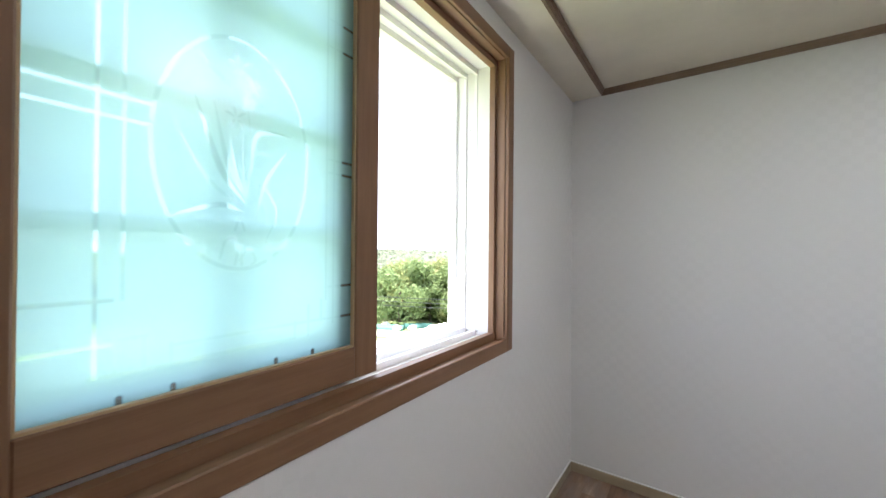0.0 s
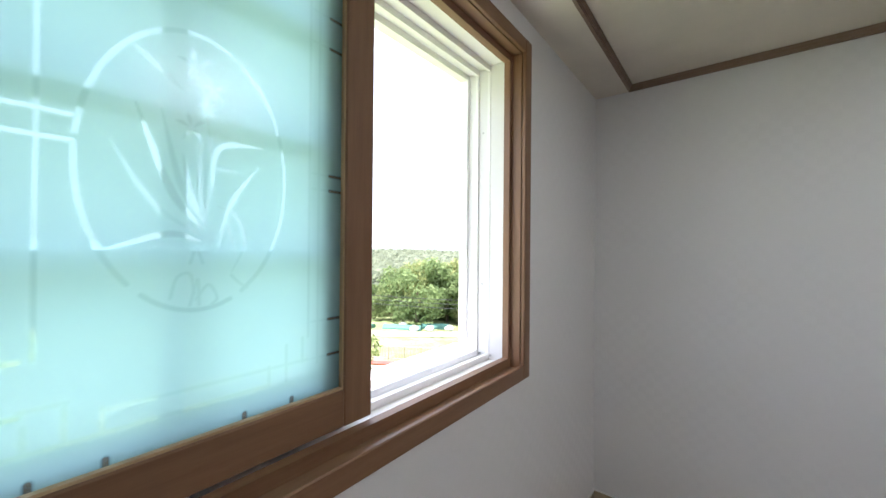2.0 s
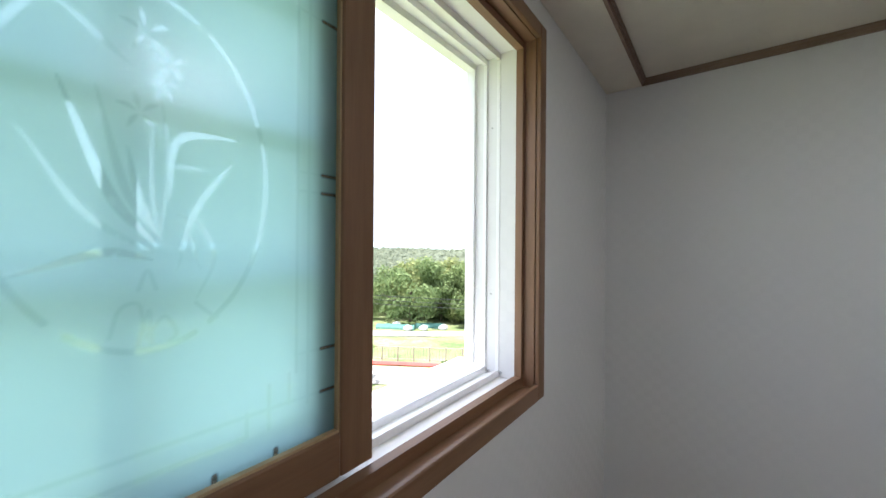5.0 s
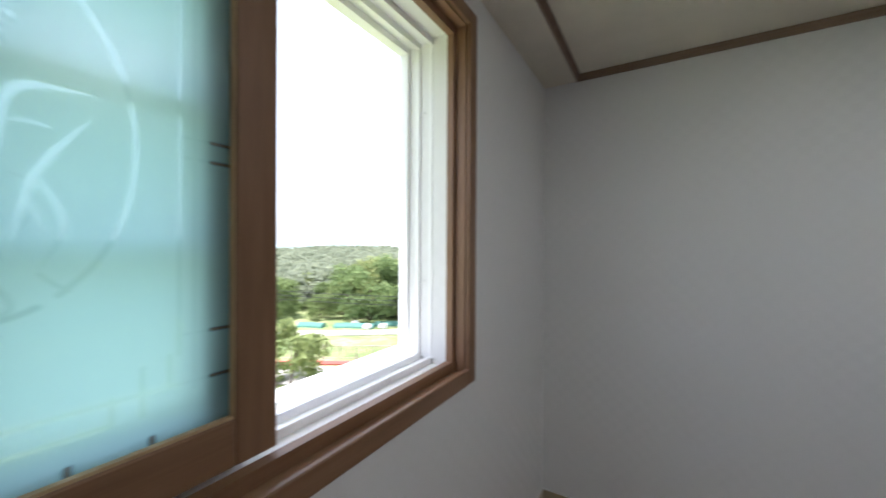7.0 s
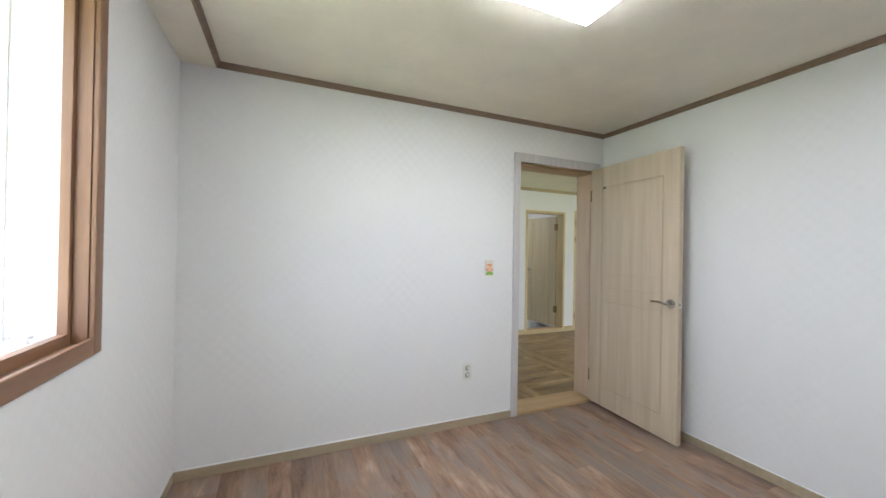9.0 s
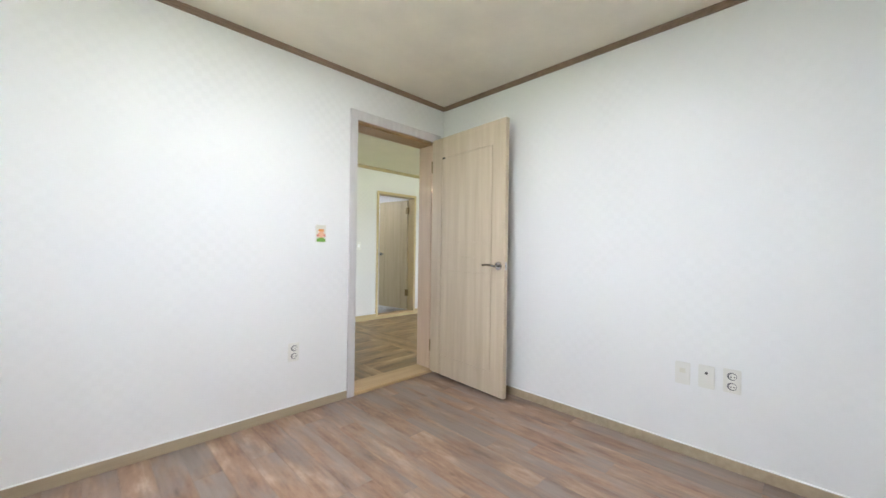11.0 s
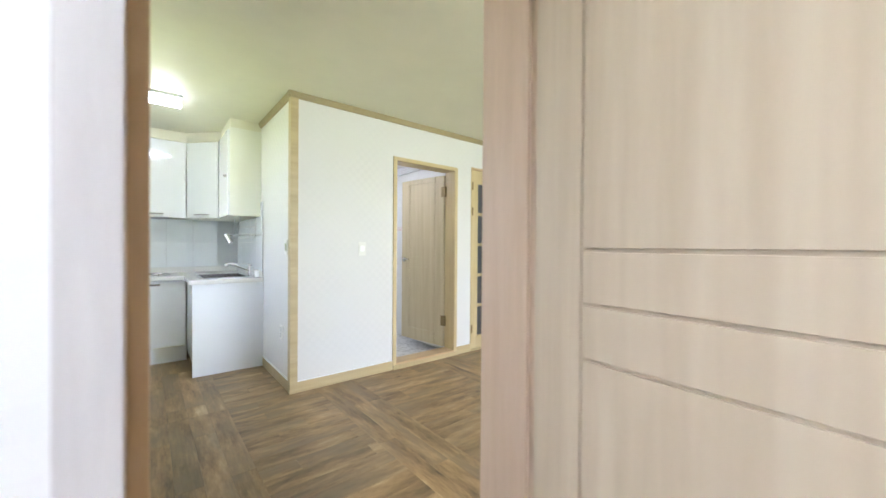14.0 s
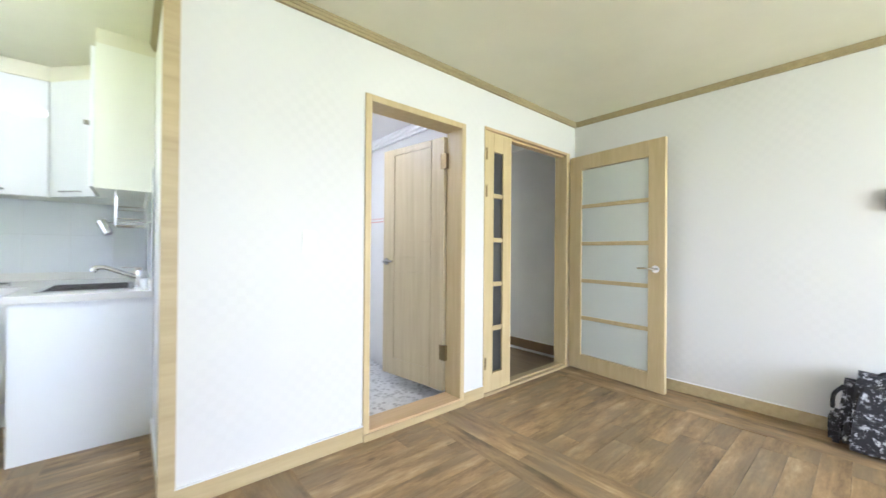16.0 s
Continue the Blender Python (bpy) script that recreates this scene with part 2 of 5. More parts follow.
def cyl(p, q, r, seg=16, r2=None, bm=None):
    bm = bm or bmesh.new()
    p, q = Vector(p), Vector(q)
    m = Matrix.Translation((p + q) / 2) @ (q - p).to_track_quat("Z", "Y").to_matrix().to_4x4()
    bmesh.ops.create_cone(bm, cap_ends=True, segments=seg, radius1=r, radius2=r if r2 is None else r2, depth=(q - p).length, matrix=m)
    return bm


def tube(pts, r, seg=8, bm=None):
    """A round bar through the points, with closed ends."""
    bm = bm or bmesh.new()
    pts = [Vector(p) for p in pts]
    rings = []
    for i, p in enumerate(pts):
        d = (pts[min(i + 1, len(pts) - 1)] - pts[max(i - 1, 0)]).normalized()
        q = d.to_track_quat("Z", "Y")
        rr = r[i] if isinstance(r, (list, tuple)) else r
        rings.append([bm.verts.new(p + q @ Vector((rr * math.cos(a), rr * math.sin(a), 0))) for a in (2 * math.pi * k / seg for k in range(seg))])
    for a, b in zip(rings, rings[1:]):
        for k in range(seg):
            bm.faces.new((a[k], a[(k + 1) % seg], b[(k + 1) % seg], b[k]))
    bm.faces.new(rings[0][::-1]), bm.faces.new(rings[-1])
    return bm


def smooth_line(pts, n=6):
    out = []
    p = [Vector(q) for q in pts]
    p = [2 * p[0] - p[1]] + p + [2 * p[-1] - p[-2]]
    for i in range(1, len(p) - 2):
        for k in range(n):
            t = k / n
            out.append(0.5 * (2 * p[i] + (p[i + 1] - p[i - 1]) * t + (2 * p[i - 1] - 5 * p[i] + 4 * p[i + 1] - p[i + 2]) * t * t + (3 * p[i] - p[i - 1] - 3 * p[i + 1] + p[i + 2]) * t ** 3))
    return out + [p[-2]]


ROOT = {}


def thing(name, m, label, category, group="", kind=""):
    """An Empty at the base of a thing; m: a place or a pose."""
    ob = new(name)
    ob.empty_display_size = 0.05
    m = m if isinstance(m, Matrix) else Matrix.Translation(m)
    ob.matrix_world = m
    ROOT[ob] = m
    return tagged(ob, label, category, group, kind)


def part(name, bm, material, parent, label="", local=False, round_shade=False):
    """Links a bmesh as one mesh under a thing or a part. Its places are the world's unless local."""
    m = ROOT[parent]
    if not local:
        bm.transform(m.inverted())
    bmesh.ops.recalc_face_normals(bm, faces=bm.faces)
    me = bpy.data.meshes.new(name)
    bm.to_mesh(me)
    bm.free()
    me.materials.append(material)
    if round_shade:
        me.polygons.foreach_set("use_smooth", [True] * len(me.polygons))
        me.set_sharp_from_angle(angle=radians(40))
    ob = new(name, me)
    ob.parent = parent
    ROOT[ob] = m
    return tagged(ob, label)


def solid(name, bm, material, label="", category="", group="", kind="structure"):
    """A thing that is one mesh, in the world's places."""
    me = bpy.data.meshes.new(name)
    bmesh.ops.recalc_face_normals(bm, faces=bm.faces)
    bm.to_mesh(me)
    bm.free()
    me.materials.append(material)
    ob = new(name, me)
    ROOT[ob] = Matrix()
    return tagged(ob, label, category, group, kind)


# ---- structure: bedroom x -0.58..2.58, y -0.65..2.48; hall and kitchen beyond ----
XW, XE, YN, YS = -0.58, 2.58, 2.48, -0.65
H_BED, H_HALL, YP = 2.366, 2.334, 4.85
TOP = 2.5
wall_west = solid("wall_west", boxes((-0.84, -0.8, -0.1, XW, 0.095, TOP), (-0.84, 1.520, -0.1, XW, 2.66, TOP), (-0.84, 0.095, -0.1, XW, 1.520, 0.993), (-0.84, 0.095, 2.198, XW, 1.520, TOP)), WALL, "white embossed wallpaper wall around the bedroom window", "wall")
wall_north = solid("wall_north", boxes((XW, YN, -0.1, 1.65, 2.60, TOP), (2.515, YN, -0.1, 2.70, 2.60, TOP), (1.65, YN, 2.05, 2.515, 2.60, TOP)), WALL, "white embossed wallpaper wall with the bedroom doorway", "wall")
wall_hall_south = solid("wall_hall_south", boxes((0.75, 2.60, -0.1, 1.65, 2.69, TOP), (2.515, 2.60, -0.1, 2.70, 2.69, TOP), (1.65, 2.60, 2.05, 2.515, 2.69, TOP)), WALL_HALL, "cream wallpaper on the hall side of the bedroom wall", "wall")
wall_east = solid("wall_east", boxes((XE, YS, -0.1, 2.70, YN, TOP)), WALL, "white embossed wallpaper wall behind the open door", "wall")
wall_south = solid("wall_south", boxes((XW, -0.8, -0.1, 2.70, YS, TOP)), WALL, "plain white bedroom wall", "wall")
wall_hall_west = solid("wall_hall_west", boxes((0.75, 2.66, -0.1, 0.89, 4.45, TOP), (0.75, 5.45, -0.1, 0.89, 6.95, TOP), (0.75, 4.45, -0.1, 0.89, 5.45, 0.9), (0.75, 4.45, 2.1, 0.89, 5.45, TOP)), WALL_HALL, "cream white wall beside the kitchen", "wall")
wall_kitchen_back = solid("wall_kitchen_back", boxes((0.75, 6.95, -0.1, 2.58, 7.10, TOP)), TILE_JOINT, "kitchen wall clad in white tiles", "wall")
wall_kitchen_east = solid("wall_kitchen_east", boxes((2.58, YP + 0.12, -0.1, 2.70, 7.10, TOP)), WALL_HALL, "cream white return wall beside the sink", "wall")
wall_partition = solid("wall_partition", boxes((2.58, YP, -0.1, 3.505, 4.97, TOP), (4.247, YP, -0.1, 4.475, 4.97, TOP), (3.505, YP, 1.965, 4.247, 4.97, TOP), (4.475, YP, 2.02, 5.65, 4.97, TOP), (5.65, YP, -0.1, 5.75, 4.97, TOP)), WALL_HALL, "cream white wallpaper wall with bathroom and entrance doorways", "wall")
wall_hall_east = solid("wall_hall_east", boxes((5.75, -0.8, -0.1, 5.87, 4.97, TOP)), WALL_HALL, "cream white hall wall behind the glazed door", "wall")
wall_living_south = solid("wall_living_south", boxes((2.70, -0.8, -0.1, 3.1, -0.65, TOP), (5.3, -0.8, -0.1, 5.75, -0.65, TOP), (3.1, -0.8, -0.1, 5.3, -0.65, 0.3), (3.1, -0.8, 2.2, 5.3, -0.65, TOP)), WALL_HALL, "plain cream wall with a wide window opening", "wall")
wall_living_west = solid("wall_living_west", boxes((2.70, -0.65, -0.1, 2.74, 2.66, TOP)), WALL_HALL, "plain cream living room wall", "wall")
BATH_WALL = painted("white_bath_tile", (0.79, 0.79, 0.78), 0.2, 0.03, 5, strength=0.03)
wall_bath = solid("wall_bath", boxes((2.70, 6.6, -0.1, 4.46, 6.72, TOP), (4.36, 4.97, -0.1, 4.46, 6.6, TOP), (2.70, 4.97, -0.1, 2.74, 6.6, TOP)), BATH_WALL, "white tiled bathroom walls with a thin border", "wall")
VEST = painted("shaded_gray_wallpaper", (0.85, 0.84, 0.81), 0.6)
wall_entrance = solid("wall_entrance", boxes((4.46, 6.4, -0.1, 5.98, 6.5, TOP), (5.86, 4.97, -0.1, 5.98, 6.4, TOP), (4.46, 4.97, -0.1, 4.475, 6.4, TOP)), VEST, "plain gray walls of the entrance lobby", "wall")

ceiling_bedroom = solid("ceiling_bedroom", boxes((-0.405, YS, H_BED, XE, YN, TOP), (XW, YS, 2.335, -0.405, YN, TOP)), CEIL, "cream papered bedroom ceiling with a dropped strip", "ceiling")
ceiling_hall = solid("ceiling_hall", boxes((0.89, 2.69, H_HALL, 5.75, YP, TOP)), CEIL_HALL, "yellowish papered hall ceiling", "ceiling")
ceiling_kitchen = solid("ceiling_kitchen", boxes((0.89, YP, H_HALL, 2.58, 6.95, TOP)), CEIL_HALL, "yellowish papered kitchen ceiling", "ceiling")
ceiling_living = solid("ceiling_living", boxes((2.74, YS, H_HALL, 5.75, 2.69, TOP)), CEIL_HALL, "yellowish papered living room ceiling", "ceiling")
ceiling_bath = solid("ceiling_bath", boxes((2.74, 4.97, 2.18, 4.36, 6.6, TOP)), PVC, "white bathroom ceiling", "ceiling")
ceiling_entrance = solid("ceiling_entrance", boxes((4.475, 4.97, 2.25, 5.86, 6.4, TOP)), VEST, "gray entrance ceiling", "ceiling")
roof = solid("roof_slab", boxes((-0.9, -0.9, TOP + 0.01, 6.1, 7.2, TOP + 0.2)), GROUT, "flat concrete roof slab", "roof")

floor_bedroom = solid("floor_bedroom", boxes((XW, YS, -0.1, XE, YN + 0.005, -0.007)), JOINT, "reddish brown aged laminate plank floor", "floor")
floor_hall = solid("floor_hall", boxes((0.89, 2.66, -0.1, 2.58, 6.95, -0.007), (2.58, 2.66, -0.1, 5.75, YP, -0.007), (2.74, YS, -0.1, 5.75, 2.66, -0.007)), JOINT, "olive brown laminate floor with bordered panels", "floor")


def stone_floor():
    m, n, l, b = nodes_of("gray_pebble_tile", 0.35)
    v = coords(n, l)
    vo = n.new("ShaderNodeTexVoronoi")
    vo.inputs["Scale"].default_value = 30
    l.new(v, vo.inputs["Vector"])
    c = ramp(n, l, vo.outputs["Color"], [(0.2, (0.30, 0.30, 0.30)), (0.5, (0.45, 0.45, 0.45)), (0.8, (0.62, 0.62, 0.62))])
    c = mix(n, l, ramp(n, l, vo.outputs["Distance"], [(0.3, (0, 0, 0)), (0.7, (1, 1, 1))]), c, (0.62, 0.62, 0.62))
    l.new(c, b.inputs["Base Color"])
    bump(n, l, b, vo.outputs["Distance"], 0.4, 0.003)
    return m


floor_bath = solid("floor_bath", boxes((2.74, 4.97, -0.2, 4.36, 6.6, -0.04)), stone_floor(), "gray mottled stone-pattern bathroom floor", "floor")
LOBBY = wood("brown_lobby_floor", [(0.3, (0.17, 0.12, 0.065)), (0.7, (0.27, 0.195, 0.11))], "y", 0.4)
floor_entrance = solid("floor_entrance", boxes((4.475, 4.97, -0.2, 5.86, 6.4, -0.03)), LOBBY, "brown entrance floor", "floor")


def moulding(name, x0, y0, x1, y1, z0, z1, depth, side, material, label):
    """A stepped strip along a wall; side: the way from the wall into the room."""
    sx, sy = side
    bs = []
    for f0, f1, d in ((0, 0.35, 0.55), (0.35, 0.72, 0.8), (0.72, 1, 1.0)):
        d *= depth
        za, zb = z0 + (z1 - z0) * f0, z0 + (z1 - z0) * f1
        bs.append((min(x0, x1 + sx * d) if sx else x0, min(y0, y0 + sy * d) if sy else y0, za, max(x0, x1 + sx * d) if sx else x1, max(y0, y0 + sy * d) if sy else y1, zb))
    return solid(name, boxes(*bs), material, label, "moulding")


moulding("trim_bedroom_north", -0.405, YN, XE, YN, 2.332, 2.365, 0.022, (0, -1), TRIM_BROWN, "stepped brown wood ceiling moulding")
moulding("trim_bedroom_east", XE, YS, XE, YN - 0.03, 2.332, 2.365, 0.022, (-1, 0), TRIM_BROWN, "stepped brown wood ceiling moulding")
moulding("trim_bedroom_strip", -0.405, YS, -0.405, YN - 0.03, 2.331, 2.365, 0.022, (1, 0), TRIM_BROWN, "stepped brown moulding along the dropped strip")
moulding("trim_partition", 2.545, YP, 5.75, YP, 2.289, 2.333, 0.03, (0, -1), TRIM_OLIVE, "stepped beige ceiling moulding")
moulding("trim_hall_east", 5.75, YS, 5.75, YP - 0.03, 2.289, 2.333, 0.03, (-1, 0), TRIM_OLIVE, "stepped beige ceiling moulding")
moulding("trim_kitchen_east", 2.58, YP - 0.03, 2.58, 5.83, 2.289, 2.333, 0.03, (-1, 0), TRIM_OLIVE, "stepped beige ceiling moulding")
moulding("trim_hall_west", 0.89, 2.66, 0.89, 6.3, 2.289, 2.333, 0.03, (1, 0), TRIM_OLIVE, "stepped beige ceiling moulding")
# baseboards with a bead of caulk on top
def baseboard(name, x0, y0, x1, y1, h, material, label):
    ob = solid(name, boxes((x0, y0, 0, x1, y1, h), bevel=0.002), material, label, "baseboard")
    part("caulk_bead", boxes((x0 - 0.0005, y0 - 0.0005, h, x1 + 0.0005, y1 + 0.0005, h + 0.004)), CAULK, ob, "white caulk line")
    return ob


BASE_TAN = wood("tan_baseboard", [(0.3, (0.36, 0.29, 0.19)), (0.7, (0.45, 0.37, 0.25))], "x", 0.45)
baseboard("baseboard_bedroom_north", XW, YN - 0.009, 1.632, YN, 0.058, BASE_TAN, "low tan baseboard with a white caulk line")
baseboard("baseboard_bedroom_east", XE - 0.009, YS, XE, YN - 0.01, 0.058, BASE_TAN, "low tan baseboard with a white caulk line")
baseboard("baseboard_bedroom_west", XW, YS, XW + 0.009, YN - 0.01, 0.058, BASE_TAN, "low tan baseboard with a white caulk line")
baseboard("baseboard_partition", 2.57, YP - 0.012, 3.482, YP, 0.085, TRIM_BEIGE, "beige wood baseboard below the switch wall")
baseboard("baseboard_pier", 4.272, YP - 0.012, 4.468, YP, 0.085, TRIM_BEIGE, "short beige baseboard between two doorways")
baseboard("baseboard_hall_east", 5.738, YS, 5.75, YP - 0.013, 0.085, TRIM_BEIGE, "beige wood baseboard along the hall wall")
baseboard("baseboard_kitchen_east", 2.568, YP, 2.58, 5.71, 0.085, TRIM_BEIGE, "beige wood baseboard beside the kitchen")
baseboard("baseboard_hall_west", 0.89, 2.66, 0.902, 6.3, 0.085, TRIM_BEIGE, "beige wood baseboard beside the kitchen")
BASE_DARK = painted("dark_brown_tile_base", (0.25, 0.17, 0.095), 0.3)
baseboard("baseboard_entrance", 5.848, 4.97, 5.86, 6.4, 0.10, BASE_DARK, "dark brown baseboard in the entrance")
corner_guard = solid("trim_corner_guard", boxes((2.565, YP - 0.014, 0, 2.622, YP - 0.001, 2.290), (2.564, YP - 0.0135, 0, 2.579, YP + 0.045, 2.290)), TRIM_BEIGE, "beige wood guard on the wall corner", "corner guard")

# ---- bedroom window ----
window = thing("window_1", (XW, 0.835, 0.97), "brown wood sliding window with frosted aqua sash over white outer frame", "window", kind="structure")
Y0, Y1, Z0, Z1 = 0.07, 1.585, 0.982, 2.265
C = 0.05
xf = XW + 0.014
casing = part("casing", boxes((XW - 0.002, Y0, Z0, xf, Y0 + C, Z1), (XW - 0.002, Y1 - C, Z0, xf, Y1, Z1), bevel=0.003), CASE_BROWN, window)
part("casing_head", boxes((XW - 0.002, Y0 + C, Z1 - C, xf - 0.0005, Y1 - C, Z1), bevel=0.003), CASE_BROWN_Y, window)
part("casing_sill", boxes((XW - 0.002, Y0 + C, Z0, xf + 0.0005, Y1 - C, Z0 + C + 0.005), bevel=0.003), CASE_BROWN_Y, window)
ji, jo = XW - 0.002, -0.648
# jamb with its deep track groove
part("jamb", boxes((-0.622, 0.115, 1.015, ji, 0.127, 2.22), (-0.622, 1.531, 1.015, ji, 1.540, 2.22), (jo, 0.115, 1.015, -0.622, 0.134, 2.22), (jo, 1.515, 1.015, -0.622, 1.540, 2.22), bevel=0.001), CASE_BROWN, window)
part("jamb_head", boxes((-0.622, 0.127, 2.212, ji, 1.531, 2.22), (jo, 0.134, 2.188, -0.622, 1.515, 2.22)), CASE_BROWN_Y, window)
part("sill_track", boxes((-0.622, 0.127, 1.015, ji, 1.531, 1.023), (jo, 0.134, 1.015, -0.622, 1.515, 1.056)), CASE_BROWN_Y, window)
# white outer frame: ridged profiles on all four sides
for k, (xa, xb, inset) in enumerate(((-0.722, -0.648, 0.012), (-0.735, -0.722, 0.034), (-0.775, -0.735, 0.018), (-0.788, -0.775, 0.040), (-0.825, -0.788, 0.024), (-0.862, -0.825, 0.046))):
    a0, a1, b0, b1 = 0.125 + inset - 0.012, 1.560 - inset + 0.012, 1.03 + inset - 0.012, 2.21 - inset + 0.012
    part("outer_frame", boxes((xa, 0.10, 1.0, xb, a0, 2.23), (xa, a1, 1.0, xb, 1.585, 2.23), (xa, a0, 1.0, xb, a1, b0), (xa, a0, b1, xb, a1, 2.23)), PVC, window, "ridged white outer window frame")
part("outer_sill", boxes((-0.95, 0.06, 0.98, -0.8625, 1.62, 1.045), bevel=0.004), PVC, window, "white outer sill")
for z, y in ((1.945, 1.556), (1.33, 1.556)):
    part("screw", cyl((-0.755, y - 0.018, z), (-0.755, y - 0.010, z), 0.003, 10), PLASTIC_GRAY, window)
for xx in (-0.706, -0.755, -0.805):
    part("drain_cap", boxes((xx - 0.004, 1.520, 1.048, xx + 0.003, 1.528, 1.055)), PLASTIC_GRAY, window)


def sash(name, y0, y1, x0, x1, z0, z1, label, outer=0.062, meeting=0.080):
    s = part(name, boxes((x0, y0, z0, x1, y0 + outer, z1), (x0, y1 - meeting, z0, x1, y1, z1), bevel=0.003), CASE_BROWN, window, label)
    part("rail", boxes((x0 + 0.0006, y0 + outer, z0, x1 - 0.0006, y1 - meeting, z0 + 0.084), (x0 + 0.0006, y0 + outer, z1 - 0.064, x1 - 0.0006, y1 - meeting, z1), bevel=0.003), CASE_BROWN_Y, s)
    xm = (x0 + x1) / 2
    bead = part("glazing_bead", boxes((xm, y0 + outer, z0 + 0.084, x1 - 0.006, y0 + outer + 0.004, z1 - 0.064), (xm, y1 - meeting - 0.004, z0 + 0.084, x1 - 0.006, y1 - meeting, z1 - 0.064), (xm, y0 + outer + 0.004, z0 + 0.084, x1 - 0.006, y1 - meeting - 0.004, z0 + 0.089), (xm, y0 + outer + 0.004, z1 - 0.069, x1 - 0.006, y1 - meeting - 0.004, z1 - 0.064)), FRAME_WOOD, s)
    return s, xm


front_sash, xm = sash("sash", 0.135, 0.866, -0.684, -0.650, 1.062, 2.182, "front sliding sash with brown frame")
# the second window behind it: white frame with glazing bars
part("rear_sash", boxes((-0.775, 0.135, 1.05, -0.74, 0.19, 2.19), (-0.775, 0.80, 1.05, -0.74, 0.855, 2.19), (-0.775, 0.19, 1.05, -0.74, 0.80, 1.10), (-0.775, 0.19, 2.14, -0.74, 0.80, 2.19)), PVC, window, "white outer sliding sash")
part("middle_sash", boxes((-0.722, 0.14, 1.06, -0.690, 0.185, 2.18), (-0.722, 0.735, 1.06, -0.690, 0.84, 2.18), (-0.722, 0.185, 1.06, -0.690, 0.735, 1.165), (-0.722, 0.185, 2.12, -0.690, 0.735, 2.18)), CASE_BROWN, window, "second brown sash slid behind the first")
part("glazing_bar", boxes((-0.738, 0.462, 1.11, -0.726, 0.497, 2.135)), PVC, window)
for z in (1.431, 1.676, 1.92):
    part("glazing_bar", boxes((-0.737, 0.19, z, -0.727, 0.80, z + 0.030)), PVC, window)


CELL = 0.0024
PY0, PY1, PZ0, PZ1 = 0.195, 0.788, 1.142, 2.122
NY, NZ = int((PY1 - PY0) / CELL), int((PZ1 - PZ0) / CELL)
gy, gz = np.meshgrid(PY0 + np.arange(NY + 1) * CELL, PZ0 + np.arange(NZ + 1) * CELL)
etch_depth = np.zeros(gy.shape)
cy, cz, ry, rz = 0.497, 1.592, 0.150, 0.230


def etched(pts, w, taper=True, strength=1.0):
    """Leaves one clear line in the frosting through (y, z) points."""
    length = sum(math.dist(p, q) for p, q in zip(pts, pts[1:]))
    line = smooth_line([(0, *p) for p in pts], max(3, int(length / 0.0015 / (len(pts) - 1))))
    for i, p in enumerate(line):
        t = i / (len(line) - 1)
        r = w * (0.15 + 1.3 * math.sin(math.pi * t)) * 0.30 if taper else w * 0.34
        d = np.sqrt((gy - p.y) ** 2 + (gz - p.z) ** 2)
        np.maximum(etch_depth, (strength if strength > 0.8 else 0.55 * strength) * np.clip(1 - (d - r + 0.001) / 0.003, 0, 1), out=etch_depth)


for a0, a1, f in ((-62, 62, 0.32), (70, 172, 0.38), (176, 232, 0.38), (240, 290, 0.4)):
    etched([(cy + ry * math.cos(radians(a)), cz + rz * math.sin(radians(a))) for a in np.linspace(a0, a1, 9)], 0.010, False, f)
def inside(pts):
    """Fits a drawing made for a larger oval into this one."""
    return [(cy + (y - 0.497) * 0.91, cz + (z - 1.637) * 0.935) for y, z in pts]


# orchid: long blades from one root
for pts, w, f in (([(0.505, 1.535), (0.455, 1.60), (0.405, 1.735)], 0.013, 0.7), ([(0.508, 1.545), (0.47, 1.61), (0.440, 1.735)], 0.010, 0.5), ([(0.500, 1.525), (0.43, 1.575), (0.375, 1.665)], 0.009, 0.35), ([(0.500, 1.515), (0.45, 1.525), (0.365, 1.497)], 0.011, 0.7),
                  ([(0.510, 1.54), (0.485, 1.60), (0.472, 1.665)], 0.009, 0.55), ([(0.512, 1.545), (0.50, 1.60), (0.498, 1.70)], 0.006, 0.35), ([(0.52, 1.60), (0.525, 1.675), (0.555, 1.70), (0.615, 1.705)], 0.011, 0.6), ([(0.535, 1.535), (0.56, 1.60), (0.605, 1.665)], 0.010, 0.5),
                  ([(0.53, 1.58), (0.56, 1.565), (0.58, 1.515), (0.555, 1.455)], 0.007, 0.35), ([(0.53, 1.50), (0.545, 1.545), (0.56, 1.50)], 0.006, 0.35), ([(0.40, 1.83), (0.44, 1.80), (0.475, 1.775)], 0.010, 0.35), ([(0.52, 1.645), (0.545, 1.65), (0.57, 1.645)], 0.005, 0.4)):
    etched(inside(pts), w, True, f * 0.8)
# blossoms on the stem
for bx, bz, br in ((0.492, 1.825, 0.030), (0.520, 1.790, 0.022), (0.485, 1.715, 0.026), (0.512, 1.755, 0.018)):
    for a in (35, 105, 165, 240, 310):
        dx, dz = br * math.cos(radians(a)), br * math.sin(radians(a))
        etched(inside([(bx + dx * 0.2, bz + dz * 0.2), (bx + dx * 0.6, bz + dz * 0.6 + 0.002), (bx + dx, bz + dz)]), 0.006, True, 0.45)
etched(inside([(0.51, 1.56), (0.518, 1.66), (0.505, 1.77), (0.495, 1.815)]), 0.004, False, 0.3)
